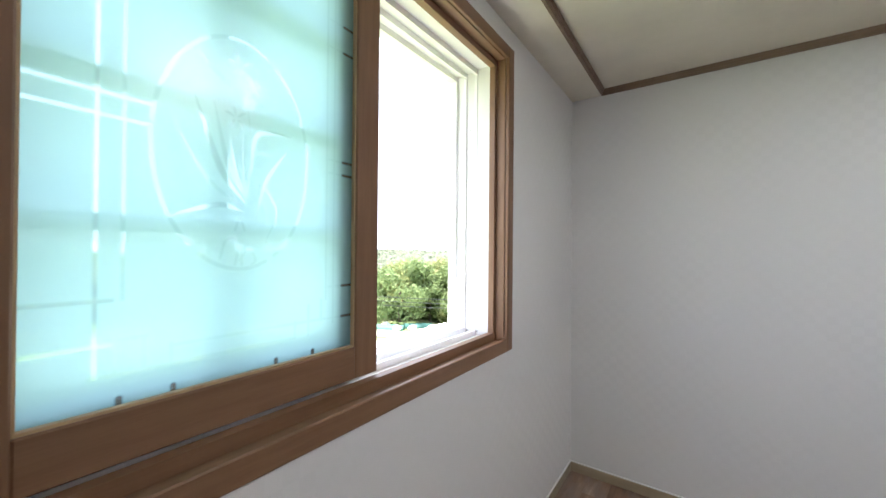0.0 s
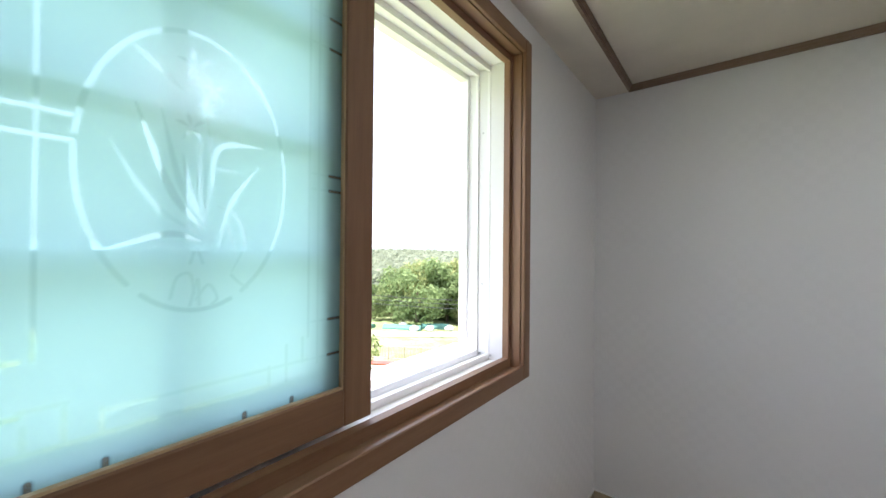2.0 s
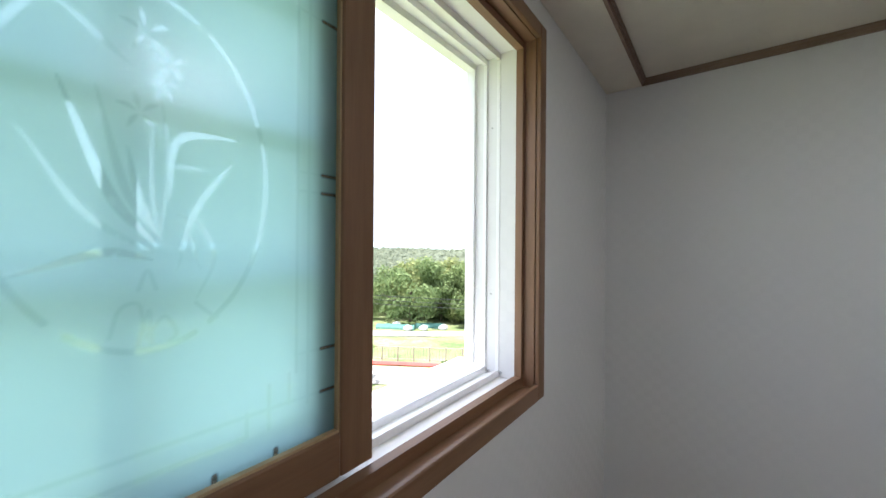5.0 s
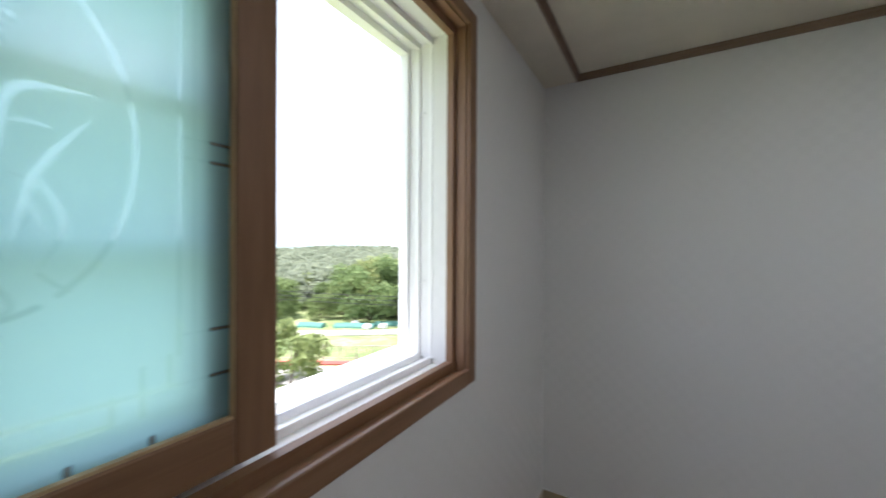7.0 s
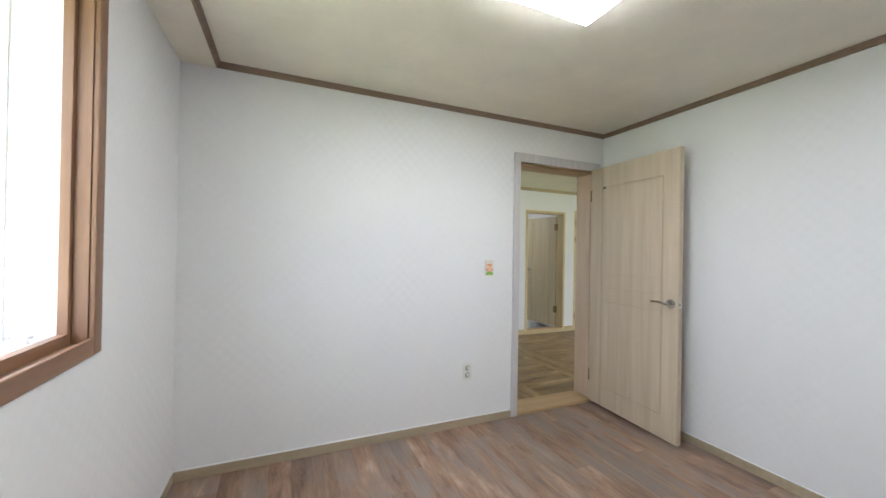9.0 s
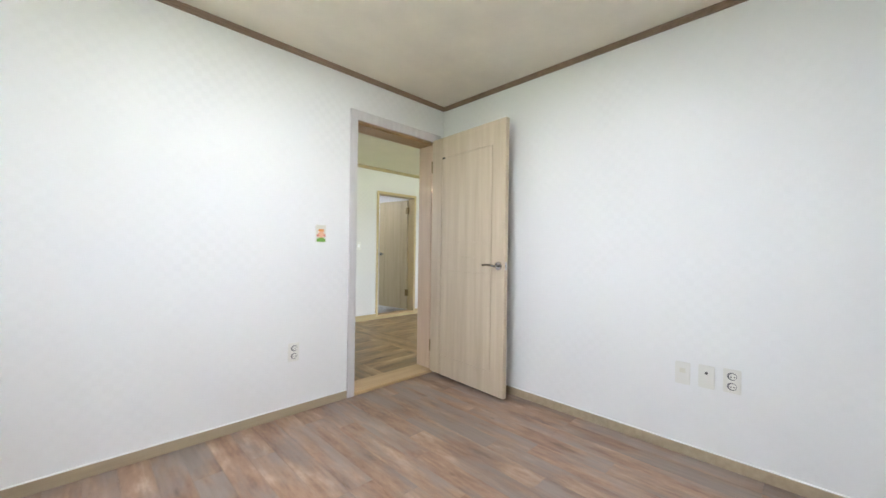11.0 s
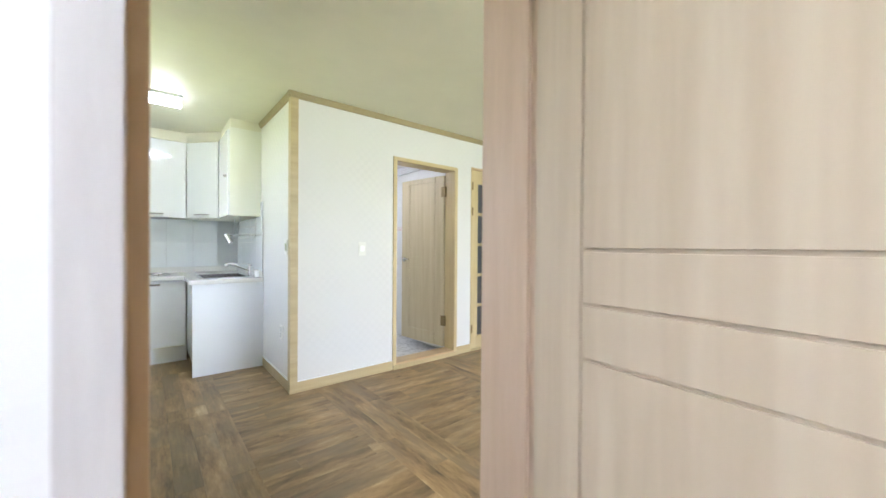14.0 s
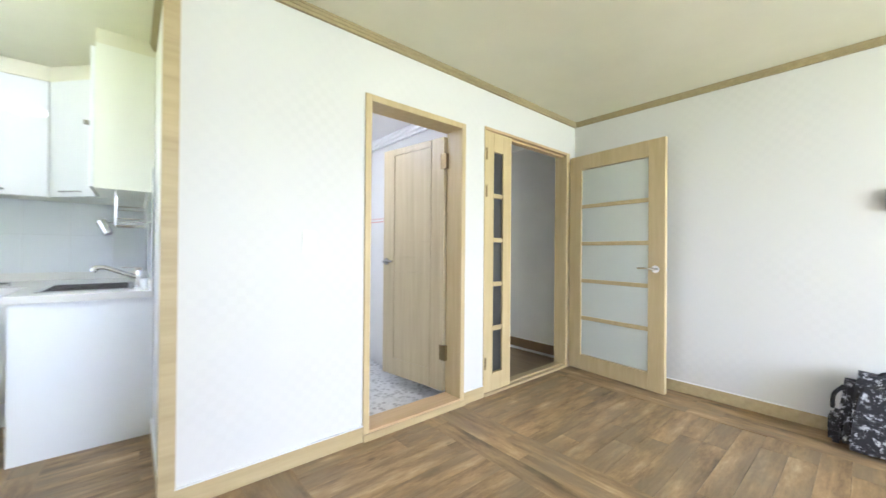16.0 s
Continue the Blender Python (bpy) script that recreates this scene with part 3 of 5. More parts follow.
# pot and small flourish below the root
for pts in ([(0.455, 1.415), (0.465, 1.45), (0.485, 1.455), (0.492, 1.42)], [(0.485, 1.40), (0.497, 1.445), (0.50, 1.40)], [(0.495, 1.41), (0.515, 1.435), (0.53, 1.41), (0.52, 1.398)], [(0.485, 1.475), (0.495, 1.50), (0.505, 1.475)], [(0.555, 1.45), (0.57, 1.435), (0.585, 1.425)]):
    etched(inside(pts), 0.006, False, 0.3)
# border: two uprights with crossing bars, a stepped key pattern along the foot
for y, z0, f in ((0.280, 1.20, 0.70), (0.313, 1.32, 0.4), (0.703, 1.28, 0.22), (0.725, 1.22, 0.18)):
    etched([(y, z0), (y, 1.50), (y, 1.80), (y, 2.115)], 0.009 if f > 0.7 else 0.007, False, f)
for z, y1 in ((1.645, 0.345), (1.610, 0.345), (1.319, 0.300), (1.249, 0.300)):
    etched([(0.197, z), (0.26, z), (y1, z)], 0.008, False, 0.6)
for z in (1.980, 1.912, 1.628, 1.595, 1.310, 1.231):
    etched([(0.700, z), (0.725, z), (0.752, z)], 0.005, False, 0.15)
    etched([(0.752, z), (0.765, z), (0.784, z)], 0.008, False, 0.85)
etched([(0.300, 1.255), (0.33, 1.255), (0.345, 1.255)], 0.007, False, 0.25)
etched([(0.275, 1.20), (0.45, 1.20), (0.62, 1.20)], 0.008, False, 0.25)
etched([(0.38, 1.232), (0.55, 1.232), (0.70, 1.232)], 0.008, False, 0.22)
for y, z0, z1 in ((0.305, 1.20, 1.235), (0.342, 1.20, 1.255), (0.38, 1.20, 1.235), (0.62, 1.20, 1.235), (0.655, 1.20, 1.27), (0.69, 1.23, 1.28)):
    etched([(y, z0), (y, (z0 + z1) / 2), (y, z1)], 0.008, False, 0.25)
for y in (0.310, 0.384, 0.575, 0.667):
    for z in (1.147, 1.158):
        etched([(y, z - 0.003), (y, z), (y, z + 0.003)], 0.012, False, 0.85)


vs = [(xm, PY0 + a * CELL, PZ0 + b * CELL) for b in range(NZ + 1) for a in range(NY + 1)]
fs = [(b * (NY + 1) + a, b * (NY + 1) + a + 1, (b + 1) * (NY + 1) + a + 1, (b + 1) * (NY + 1) + a) for b in range(NZ) for a in range(NY)]
me = bpy.data.meshes.new("pane")
me.from_pydata([(x - XW, y - 0.835, z - 0.97) for x, y, z in vs], [], fs)
me.materials.append(FROST)
me.attributes.new("etched", "FLOAT", "POINT").data.foreach_set("value", etch_depth.ravel().tolist())
pane = tagged(new("pane", me), "frosted aqua glass with etched orchid and border")
pane.parent = front_sash
pane.visible_shadow = False


window.location += Vector((0, -0.02, -0.022))   # seated in its opening


# ---- doors ----
def lever(door, u, z, toward, y=0.0, material=STEEL, out=-1):
    """Rose and curved lever; toward: +1 or -1 along the leaf."""
    h = part("door_handle", cyl((u, y, z), (u, y + out * 0.009, z), 0.0295, 24), material, door, "brushed metal lever handle", True, True)
    part("lever", tube(smooth_line([(u, y + out * 0.006, z), (u, y + out * 0.042, z), (u + toward * 0.018, y + out * 0.05, z + 0.001), (u + toward * 0.06, y + out * 0.048, z + 0.007), (u + toward * 0.118, y + out * 0.046, z + 0.004)], 5), 0.0085, 10), material, h, "", True, True)
    return h


def panel_door(name, m, w, h, material, label, groove, lock_u, thick=0.038, handle_z=0.96, mark=True, dz=0.0):
    """Flush leaf with a hinge stile and four grooved fields; hinge line at u = 0, face towards -y."""
    d = thing(name, m, label, "door", kind="structure")
    g, t = 0.0075, 0.008
    part("leaf_core", boxes((0, t, 0, w, thick - t, h)), material, d, "", True)
    u0, u1 = groove
    for yy0, yy1 in ((0, t), (thick - t, thick)):
        part("stile", boxes((0, yy0, 0, u0 - g, yy1, h)), material, d, "", True)
        part("surround", boxes((u1 + g, yy0, 0, w, yy1, h), (u0, yy0, 1.864 + dz, u1 + g, yy1, h), (u0, yy0, 0, u1 + g, yy1, 0.188 + dz)), material, d, "", True)
        for za, zb in ((0.194 + dz, 0.906 + dz), (0.914 + dz, 1.024 + dz), (1.032 + dz, 1.140 + dz), (1.148 + dz, 1.858 + dz)):
            part("field_panel", boxes((u0, yy0 + 0.0003, za, u1 - g * 0.2, yy1 - 0.0003, zb), bevel=0.0012), material, d, "", True)
    lever(d, lock_u, handle_z, -1)
    lever(d, lock_u, handle_z, -1, thick, STEEL, 1)
    part("latch_plate", boxes((w, thick / 2 - 0.011, handle_z - 0.03, w + 0.0015, thick / 2 + 0.011, handle_z + 0.03)), CHROME, d, "bright latch plate", True)
    part("latch_bolt", boxes((w + 0.001, thick / 2 - 0.006, handle_z - 0.008, w + 0.010, thick / 2 + 0.006, handle_z + 0.008), bevel=0.002), CHROME, d, "", True)
    if mark:
        part("bumper", boxes((u0 + 0.004, -0.004, 1.826, u0 + 0.036, 0.0, 1.840), bevel=0.001), DARK, d, "small dark pad", True)
    for z in (0.22, 1.78):
        part("hinge", cyl((-0.006, 0.0, z - 0.05), (-0.006, 0.0, z + 0.05), 0.006, 10), HINGE, d, "brass hinge barrel", True)
    return d


def leaf_pose(hx, hy, fx, fy, z):
    """Local x from hinge to free end."""
    return Matrix.Translation((hx, hy, z)) @ Matrix.Rotation(math.atan2(fy - hy, fx - hx), 4, "Z")


# bedroom door frame
frame_1 = thing("door_frame_1", (2.08, 2.57, 0), "wood-lined doorway with pale gray casing and a worn threshold", "door frame", kind="structure")
part("casing", boxes((1.632, YN - 0.012, 0, 1.690, YN + 0.001, 2.10), (2.478, YN - 0.012, 0, 2.54, YN + 0.001, 2.10), (1.690, YN - 0.0115, 2.028, 2.478, YN + 0.001, 2.10), bevel=0.002), CASING_GRAY, frame_1, "pale gray casing")
part("casing", boxes((1.645, 2.689, 0, 1.706, 2.70, 2.09), (2.495, 2.689, 0, 2.55, 2.70, 2.09), (1.706, 2.689, 2.028, 2.495, 2.6995, 2.09), bevel=0.002), FRAME_WOOD, frame_1)
part("jamb", boxes((1.652, YN, 0, 1.690, 2.69, 2.05), (1.6895, 2.525, 0, 1.712, 2.69, 2.0305), bevel=0.001), FRAME_WOOD, frame_1)
part("jamb", boxes((2.49, YN, 0, 2.514, 2.69, 2.05), (2.478, 2.525, 0, 2.4905, 2.69, 2.0305), bevel=0.001), FRAME_PALE, frame_1)
part("head", boxes((1.690, YN, 2.03, 2.49, 2.69, 2.05), (1.712, 2.525, 2.016, 2.478, 2.69, 2.0305), bevel=0.001), FRAME_WOOD_X, frame_1)
part("threshold", boxes((1.690, YN - 0.004, -0.02, 2.49, 2.694, 0.022), bevel=0.004), FRAME_WOOD_X, frame_1, "worn honey wood threshold")
part("strike_plate", boxes((1.7118, 2.58, 0.90, 1.7132, 2.61, 1.0)), STEEL, frame_1)
door_1 = panel_door("door_1", leaf_pose(2.444, 2.472, 2.395, 1.656, 0.026), 0.816, 2.01, LEAF_WOOD, "open pale ash-foil bedroom door with grooved panels", (0.13, 0.69), 0.766, handle_z=0.945, dz=-0.026)

# bathroom door
frame_2 = thing("door_frame_2", (3.857, YP, 0), "honey wood bathroom door frame with raised sill", "door frame", kind="structure")
part("casing", boxes((3.482, YP - 0.014, 0, 3.520, YP + 0.001, 1.983), (4.233, YP - 0.014, 0, 4.270, YP + 0.001, 1.983), (3.520, YP - 0.0135, 1.945, 4.233, YP + 0.001, 1.983), bevel=0.002), GLASS_DOOR_WOOD, frame_2)
part("jamb", boxes((3.503, YP, 0, 3.520, 5.0, 1.965), (4.233, YP, 0, 4.249, 5.0, 1.965), (3.520, YP, 1.945, 4.233, 5.0, 1.965), bevel=0.001), GLASS_DOOR_WOOD, frame_2)
part("sill", boxes((3.520, YP - 0.014, 0, 4.233, 5.0, 0.055), bevel=0.003), FRAME_WOOD_X, frame_2, "raised honey wood sill")
part("sill_lip", boxes((3.482, YP - 0.024, 0, 4.270, YP - 0.0145, 0.04)), TRIM_BEIGE, frame_2)
door_2 = panel_door("door_2", leaf_pose(4.248, 5.012, 4.148, 5.676, 0.062), 0.672, 1.86, LEAF_BOUNCE, "half-open pale ash-foil bathroom door with grooved panels", (0.13, 0.535), 0.628, handle_z=0.93, mark=False, dz=-0.055)
for z in (0.28, 1.68):
    part("hinge_leaf", boxes((-0.030, 0.020, z - 0.055, 0.002, 0.046, z + 0.055), (-0.006, 0.0385, z - 0.055, 0.03, 0.042, z + 0.055), bevel=0.001), HINGE, door_2, "aged brass hinge", True)
bath_border = solid("trim_bath_border", boxes((4.354, 4.98, 1.395, 4.3615, 6.595, 1.40), (4.354, 4.98, 1.365, 4.3615, 6.595, 1.372), (2.745, 6.593, 1.395, 4.35, 6.601, 1.40), (2.745, 6.593, 1.365, 4.35, 6.601, 1.372)), ROSE, "thin reddish border lines on bathroom tiles", "tile border")
moulding("trim_bath", 4.36, 4.975, 4.36, 6.6, 2.10, 2.179, 0.05, (-1, 0), PVC, "white stepped bathroom ceiling moulding")
moulding("trim_bath_back", 2.745, 6.6, 4.30, 6.6, 2.10, 2.179, 0.05, (0, -1), PVC, "white stepped bathroom ceiling moulding")
# out of view: a lamp added only to brighten the bathroom
bath_lamp = thing("bath_ceiling_lamp", (3.4, 5.7, 2.18), "unseen round white lamp, added to brighten the bathroom", "ceiling lamp")
part("base", cyl((3.4, 5.7, 2.165), (3.4, 5.7, 2.181), 0.15, 24), PVC, bath_lamp)
part("diffuser", cyl((3.4, 5.7, 2.115), (3.4, 5.7, 2.166), 0.12, 24, 0.14), LAMP_BATH_FILL, bath_lamp)

# glazed entrance door
frame_3 = thing("door_frame_3", (5.06, YP, 0), "golden wood entrance frame with a fixed narrow glazed leaf", "door frame", kind="structure")
part("jamb", boxes((4.472, YP - 0.006, 0, 4.484, 4.97, 2.022), (5.60, YP - 0.006, 0, 5.652, 4.97, 2.022), bevel=0.001), GLASS_DOOR_WOOD, frame_3)
part("head", boxes((4.484, YP - 0.005, 2.0, 5.60, 4.97, 2.022), (4.80, YP + 0.03, 1.985, 5.60, 4.93, 2.0), bevel=0.001), FRAME_WOOD_X, frame_3)
part("sill", boxes((4.484, YP - 0.012, 0, 5.60, 4.97, 0.018), (4.80, YP + 0.03, 0.017, 5.60, YP + 0.05, 0.028)), TRIM_BEIGE, frame_3, "pale stepped sill")


def glazed_leaf(ob, w, h, stile, top, bottom, rows, glass, local=True, t=0.036):
    part("stile", boxes((0, 0, 0, stile[0], t, h), (w - stile[1], 0, 0, w, t, h), bevel=0.002), GLASS_DOOR_WOOD, ob, "", local)
    part("rail", boxes((stile[0], 0.0006, 0, w - stile[1], t - 0.0006, bottom)), GLASS_DOOR_WOOD, ob, "", local)
    part("rail", boxes((stile[0], 0.0006, h - top, w - stile[1], t - 0.0006, h)), GLASS_DOOR_WOOD, ob, "", local)
    step = (h - top - bottom) / rows
    for k in range(rows):
        z0 = bottom + k * step
        if k:
            part("glazing_bar", boxes((stile[0], 0.002, z0 - 0.017, w - stile[1], t - 0.002, z0 + 0.017), bevel=0.003), GLASS_DOOR_WOOD, ob, "", local)
        p = part("pane", boxes((stile[0] - 0.003, t / 2 - 0.002, z0 + 0.005, w - stile[1] + 0.003, t / 2 + 0.002, z0 + step - 0.005)), glass, ob, "frosted glass pane", local)


narrow = thing("door_4", (4.486, YP + 0.004, 0.02), "closed narrow golden wood leaf with five gray glass panes", "door", kind="structure")
glazed_leaf(narrow, 0.31, 1.976, (0.10, 0.098), 0.145, 0.135, 5, SMOKE)
for z in (0.22, 1.52, 1.80):
    part("hinge", boxes((-0.004, -0.008, z - 0.045, 0.022, 0.0, z + 0.045), bevel=0.002), HINGE, narrow, "brass hinge", True)
door_3 = thing("door_3", leaf_pose(5.628, 4.83, 5.538, 3.985, 0.014), "open golden wood door with five frosted glass panes", "door", kind="structure")
glazed_leaf(door_3, 0.85, 1.955, (0.125, 0.125), 0.13, 0.135, 5, MILK)
lever(door_3, 0.785, 0.945, -1, 0.0, CHROME)
part("latch_bolt", boxes((0.85, 0.012, 0.935, 0.862, 0.024, 0.955)), CHROME, door_3, "", True)

# ---- wall fittings ----
def plate(name, place, wall, w, h, label, category, material=PLASTIC, d=0.009):
    """A bevelled plate on a wall; wall: turn about z that points local -y into the room."""
    o = thing(name, Matrix.Translation(place) @ Matrix.Rotation(radians(wall), 4, "Z"), label, category)
    part("plate", boxes((-w / 2, -d, -h / 2, w / 2, 0.0, h / 2), bevel=0.003, seg=2), material, o, "", True)
    return o


def twin_socket(place, wall, label, d=0.009):
    o = plate("wall_socket", place, wall, 0.072, 0.118, label, "socket")
    part("inset", boxes((-0.026, -d - 0.0015, -0.052, 0.026, -d + 0.001, 0.052), bevel=0.001), PLASTIC, o, "", True)
    for z in (0.025, -0.025):
        # flat dark disc, face set off-centre: the crescent stands in for recess shade
        part("outlet", cyl((0, -d - 0.002, z), (0, -d - 0.001, z), 0.0195, 20), OUTLET_SHADE, o, "round outlet, dark gray for the shade in its recess", True)
        part("outlet_face", cyl((0.003, -d - 0.0026, z), (0.003, -d - 0.0016, z), 0.0145, 20), PLASTIC, o, "", True)
        for s in (-0.0065, 0.0065):
            part("pin_hole", cyl((0.003 + s, -d - 0.0032, z - 0.002), (0.003 + s, -d - 0.002, z - 0.002), 0.0032, 8), DARK, o, "", True)
    return o


def wall_switch(place, wall, label, w=0.07, h=0.118):
    o = plate("light_switch", place, wall, w, h, label, "switch")
    part("rocker", boxes((-w * 0.27, -0.0125, -h * 0.2, w * 0.27, -0.008, h * 0.2), bevel=0.0015), PVC, o, "", True)
    return o


twin_socket((1.242, YN, 0.406), 0, "ivory twin wall socket by the door")
twin_socket((XE, 0.395, 0.446), -90, "ivory twin wall socket in a row of three plates")
aerial = plate("aerial_socket", (XE, 0.50, 0.442), -90, 0.07, 0.118, "ivory aerial wall plate with one round jack", "socket")
part("jack", cyl((0, -0.012, 0.02), (0, -0.008, 0.02), 0.007, 12), DARK, aerial, "dark round jack", True)
blank = plate("blank_plate", (XE, 0.606, 0.437), -90, 0.07, 0.118, "blank ivory wall plate, slightly yellowed", "wall plate")
part("stain", boxes((-0.014, -0.0096, 0.002, 0.014, -0.0088, 0.026), bevel=0.0003), STICKER, blank, "yellowed spot", True)
sw1 = wall_switch((1.415, YN, 1.181), 0, "light switch with a colourful cartoon sticker", 0.075, 0.12)
# sticker in plain shapes on the switch plate
sx = -0.0095
part("sticker", boxes((-0.034, sx - 0.0006, -0.055, 0.034, sx + 0.001, 0.055)), STICKER, sw1, "pale sticker sheet", True)
part("print_green", boxes((-0.030, -0.0136, -0.056, 0.030, -0.0095, -0.036), (-0.020, -0.0136, -0.037, 0.020, -0.0095, -0.028)), GREEN, sw1, "green print", True)
part("print_peach", cyl((0, -0.0136, -0.006), (0, -0.0096, -0.006), 0.0235, 20), PINK, sw1, "peach round print", True)
part("print_orange", boxes((-0.020, -0.0142, 0.012, 0.020, -0.0097, 0.030), bevel=0.004), ORANGE, sw1, "orange print", True)
for s in (-1, 1):
    part("print_rose", cyl((s * 0.024, -0.0139, -0.014), (s * 0.024, -0.0096, -0.014), 0.0085, 12), ROSE, sw1, "rose print", True)
wall_switch((3.169, YP, 1.125), 0, "white light switch beside the bathroom door")
sw3 = plate("light_switch", (2.58, 4.98, 1.137), -90, 0.075, 0.12, "gray-green wall switch on the return wall", "switch")
part("rocker", boxes((-0.02, -0.0125, -0.03, 0.02, -0.008, 0.03), bevel=0.0015), painted("gray_green_plastic", (0.36, 0.38, 0.24), 0.4), sw3, "gray-green rocker", True)
twin_socket((2.58, 5.106, 0.431), -90, "ivory wall socket on the return wall")
box1 = plate("wall_control_box", (5.75, 2.855, 1.40), -90, 0.14, 0.12, "gray plastic control box on the hall wall", "control box", PLASTIC_GRAY, 0.035)
part("screen", boxes((-0.045, -0.0365, -0.01, 0.045, -0.034, 0.04)), PLASTIC, box1, "", True)

# ---- lamps ----
lamp_1 = thing("ceiling_light", (0.94, 1.03, H_BED), "square white ceiling light, lit", "ceiling light")
part("housing", boxes((0.672, 0.767, 2.335, 1.208, 1.303, H_BED + 0.001), bevel=0.006, seg=2), PVC, lamp_1)
part("diffuser", boxes((0.684, 0.779, 2.322, 1.196, 1.291, 2.3352), bevel=0.004, seg=2), LAMP_BED, lamp_1)
lamp_2 = thing("ceiling_light", (1.655, 5.56, H_HALL), "twin-tube fluorescent kitchen ceiling light, lit", "ceiling light")
part("housing", boxes((1.39, 5.492, 2.312, 1.93, 5.628, H_HALL + 0.001), bevel=0.004), PVC, lamp_2)
part("lamp_centre", cyl((1.655, 5.56, 2.262), (1.655, 5.56, 2.313), 0.02, 16), CHROME, lamp_2)
for a, b in ((1.40, 1.635), (1.685, 1.92)):
    for xc in (a - 0.002, b + 0.002):
        part("tube_clip", boxes((xc - 0.006, 5.55, 2.262, xc + 0.006, 5.57, 2.313)), PVC, lamp_2)
    part("fluorescent_tube", cyl((a, 5.56, 2.270), (b, 5.56, 2.270), 0.020, 14), LAMP_KIT, lamp_2, "lit fluorescent tube", False, True)

# ---- kitchen: counter along the back wall, sink run along the return wall ----
YF, XS = 6.32, 2.015      # fronts of the two runs
ZC = 0.805                # underside of the worktop


def bar_handle(parent, x, y, z, w, along="x"):
    """Square bar on two posts, standing off a front."""
    if along == "x":
        h = part("handle", boxes((x - w / 2, y - 0.028, z - 0.007, x + w / 2, y - 0.018, z + 0.007), bevel=0.003), STEEL, parent, "brushed steel bar handle")
        for s in (-1, 1):
            xc = x + s * (w / 2 - 0.009)
            part("handle_post", boxes((xc - 0.005, y - 0.021, z - 0.005, xc + 0.005, y, z + 0.005)), STEEL, parent)


drawers = thing("drawer_unit", (1.24, 6.6, 0), "white three-drawer kitchen base unit with steel handles", "cabinet")
part("body", boxes((0.955, YF + 0.02, 0.15, 1.53, 6.94, ZC)), CARCASS, drawers)
part("filler", boxes((0.892, YF + 0.004, 0.15, 0.953, YF + 0.022, ZC)), CARCASS, drawers, "cream filler strip")
for za, zb in ((0.668, 0.80), (0.512, 0.663), (0.182, 0.507)):
    dr = part("drawer_front", boxes((0.957, YF, za, 1.527, YF + 0.019, zb), bevel=0.0015), CABINET, drawers)
    bar_handle(dr, 1.245, YF, zb - 0.038, 0.16)
base_2 = thing("base_cabinet", (1.77, 6.6, 0), "white single-door kitchen base cabinet", "cabinet")
part("body", boxes((1.532, YF + 0.02, 0.15, 2.01, 6.94, ZC)), CARCASS, base_2)
dr = part("door", boxes((1.534, YF, 0.165, 2.008, YF + 0.019, 0.80), bevel=0.0015), CABINET, base_2)
bar_handle(dr, 1.745, YF, 0.765, 0.13)
kick = solid("kick_board", boxes((0.895, YF + 0.05, 0.0, 2.02, YF + 0.066, 0.151)), PANEL_WHITE, "white plinth board under the base cabinets", "plinth", kind="thing")
sink_unit = thing("sink_cabinet", (2.3, 6.1, 0), "white sink cabinet with a plain end panel", "cabinet")
part("end_panel", boxes((XS, 5.715, 0.0, 2.577, 5.733, ZC), bevel=0.0012), PANEL_WHITE, sink_unit)
part("body", boxes((XS + 0.02, 5.735, 0.12, 2.577, 6.935, ZC - 0.16)), CARCASS, sink_unit)
part("door", boxes((XS, 5.737, 0.12, XS + 0.018, 6.30, ZC - 0.005), bevel=0.0015), CABINET, sink_unit)
# one L-shaped worktop with the sink cut out and an upstand
worktop = thing("worktop", (1.7, 6.6, ZC), "white L-shaped kitchen worktop with a low upstand", "worktop")
sx0, sx1, sy0, sy1 = 2.10, 2.47, 5.86, 6.36
part("slab", boxes((0.892, 6.30, ZC, sx0, 6.945, 0.842), (sx1, 5.70, ZC, 2.577, 6.945, 0.842), (sx0, sy1, ZC, sx1, 6.945, 0.842), (sx0, 5.70, ZC, sx1, sy0, 0.842), (2.0, 5.70, ZC, sx0, 6.30, 0.842)), WORKTOP, worktop)
part("front_edge", boxes((0.892, 6.288, ZC - 0.002, 2.0, 6.3005, 0.8425), (1.989, 5.69, ZC - 0.002, 2.0005, 6.2995, 0.8425), (2.0, 5.688, ZC - 0.002, 2.577, 5.7005, 0.8425), bevel=0.004, seg=2), WORKTOP, worktop)
part("upstand", boxes((0.892, 6.925, 0.842, 2.577, 6.942, 0.90), (2.558, 5.72, 0.842, 2.576, 6.924, 0.90), bevel=0.003), WORKTOP, worktop)
sink = thing("sink", (2.285, 6.11, 0.845), "stainless steel sink bowl set in the worktop", "sink")
part("rim", boxes((sx0 - 0.018, sy0 - 0.018, 0.8425, sx0 + 0.008, sy1 + 0.018, 0.847), (sx1 - 0.008, sy0 - 0.018, 0.8425, sx1 + 0.018, sy1 + 0.018, 0.847), (sx0 + 0.008, sy0 - 0.018, 0.8425, sx1 - 0.008, sy0 + 0.008, 0.847), (sx0 + 0.008, sy1 - 0.008, 0.8425, sx1 - 0.008, sy1 + 0.018, 0.847)), STEEL, sink)
part("bowl", boxes((sx0, sy0, 0.655, sx0 + 0.003, sy1, 0.8424), (sx1 - 0.003, sy0, 0.655, sx1, sy1, 0.8424), (sx0, sy0, 0.655, sx1, sy0 + 0.003, 0.8424), (sx0, sy1 - 0.003, 0.655, sx1, sy1, 0.8424), (sx0, sy0, 0.651, sx1, sy1, 0.655)), STEEL, sink)
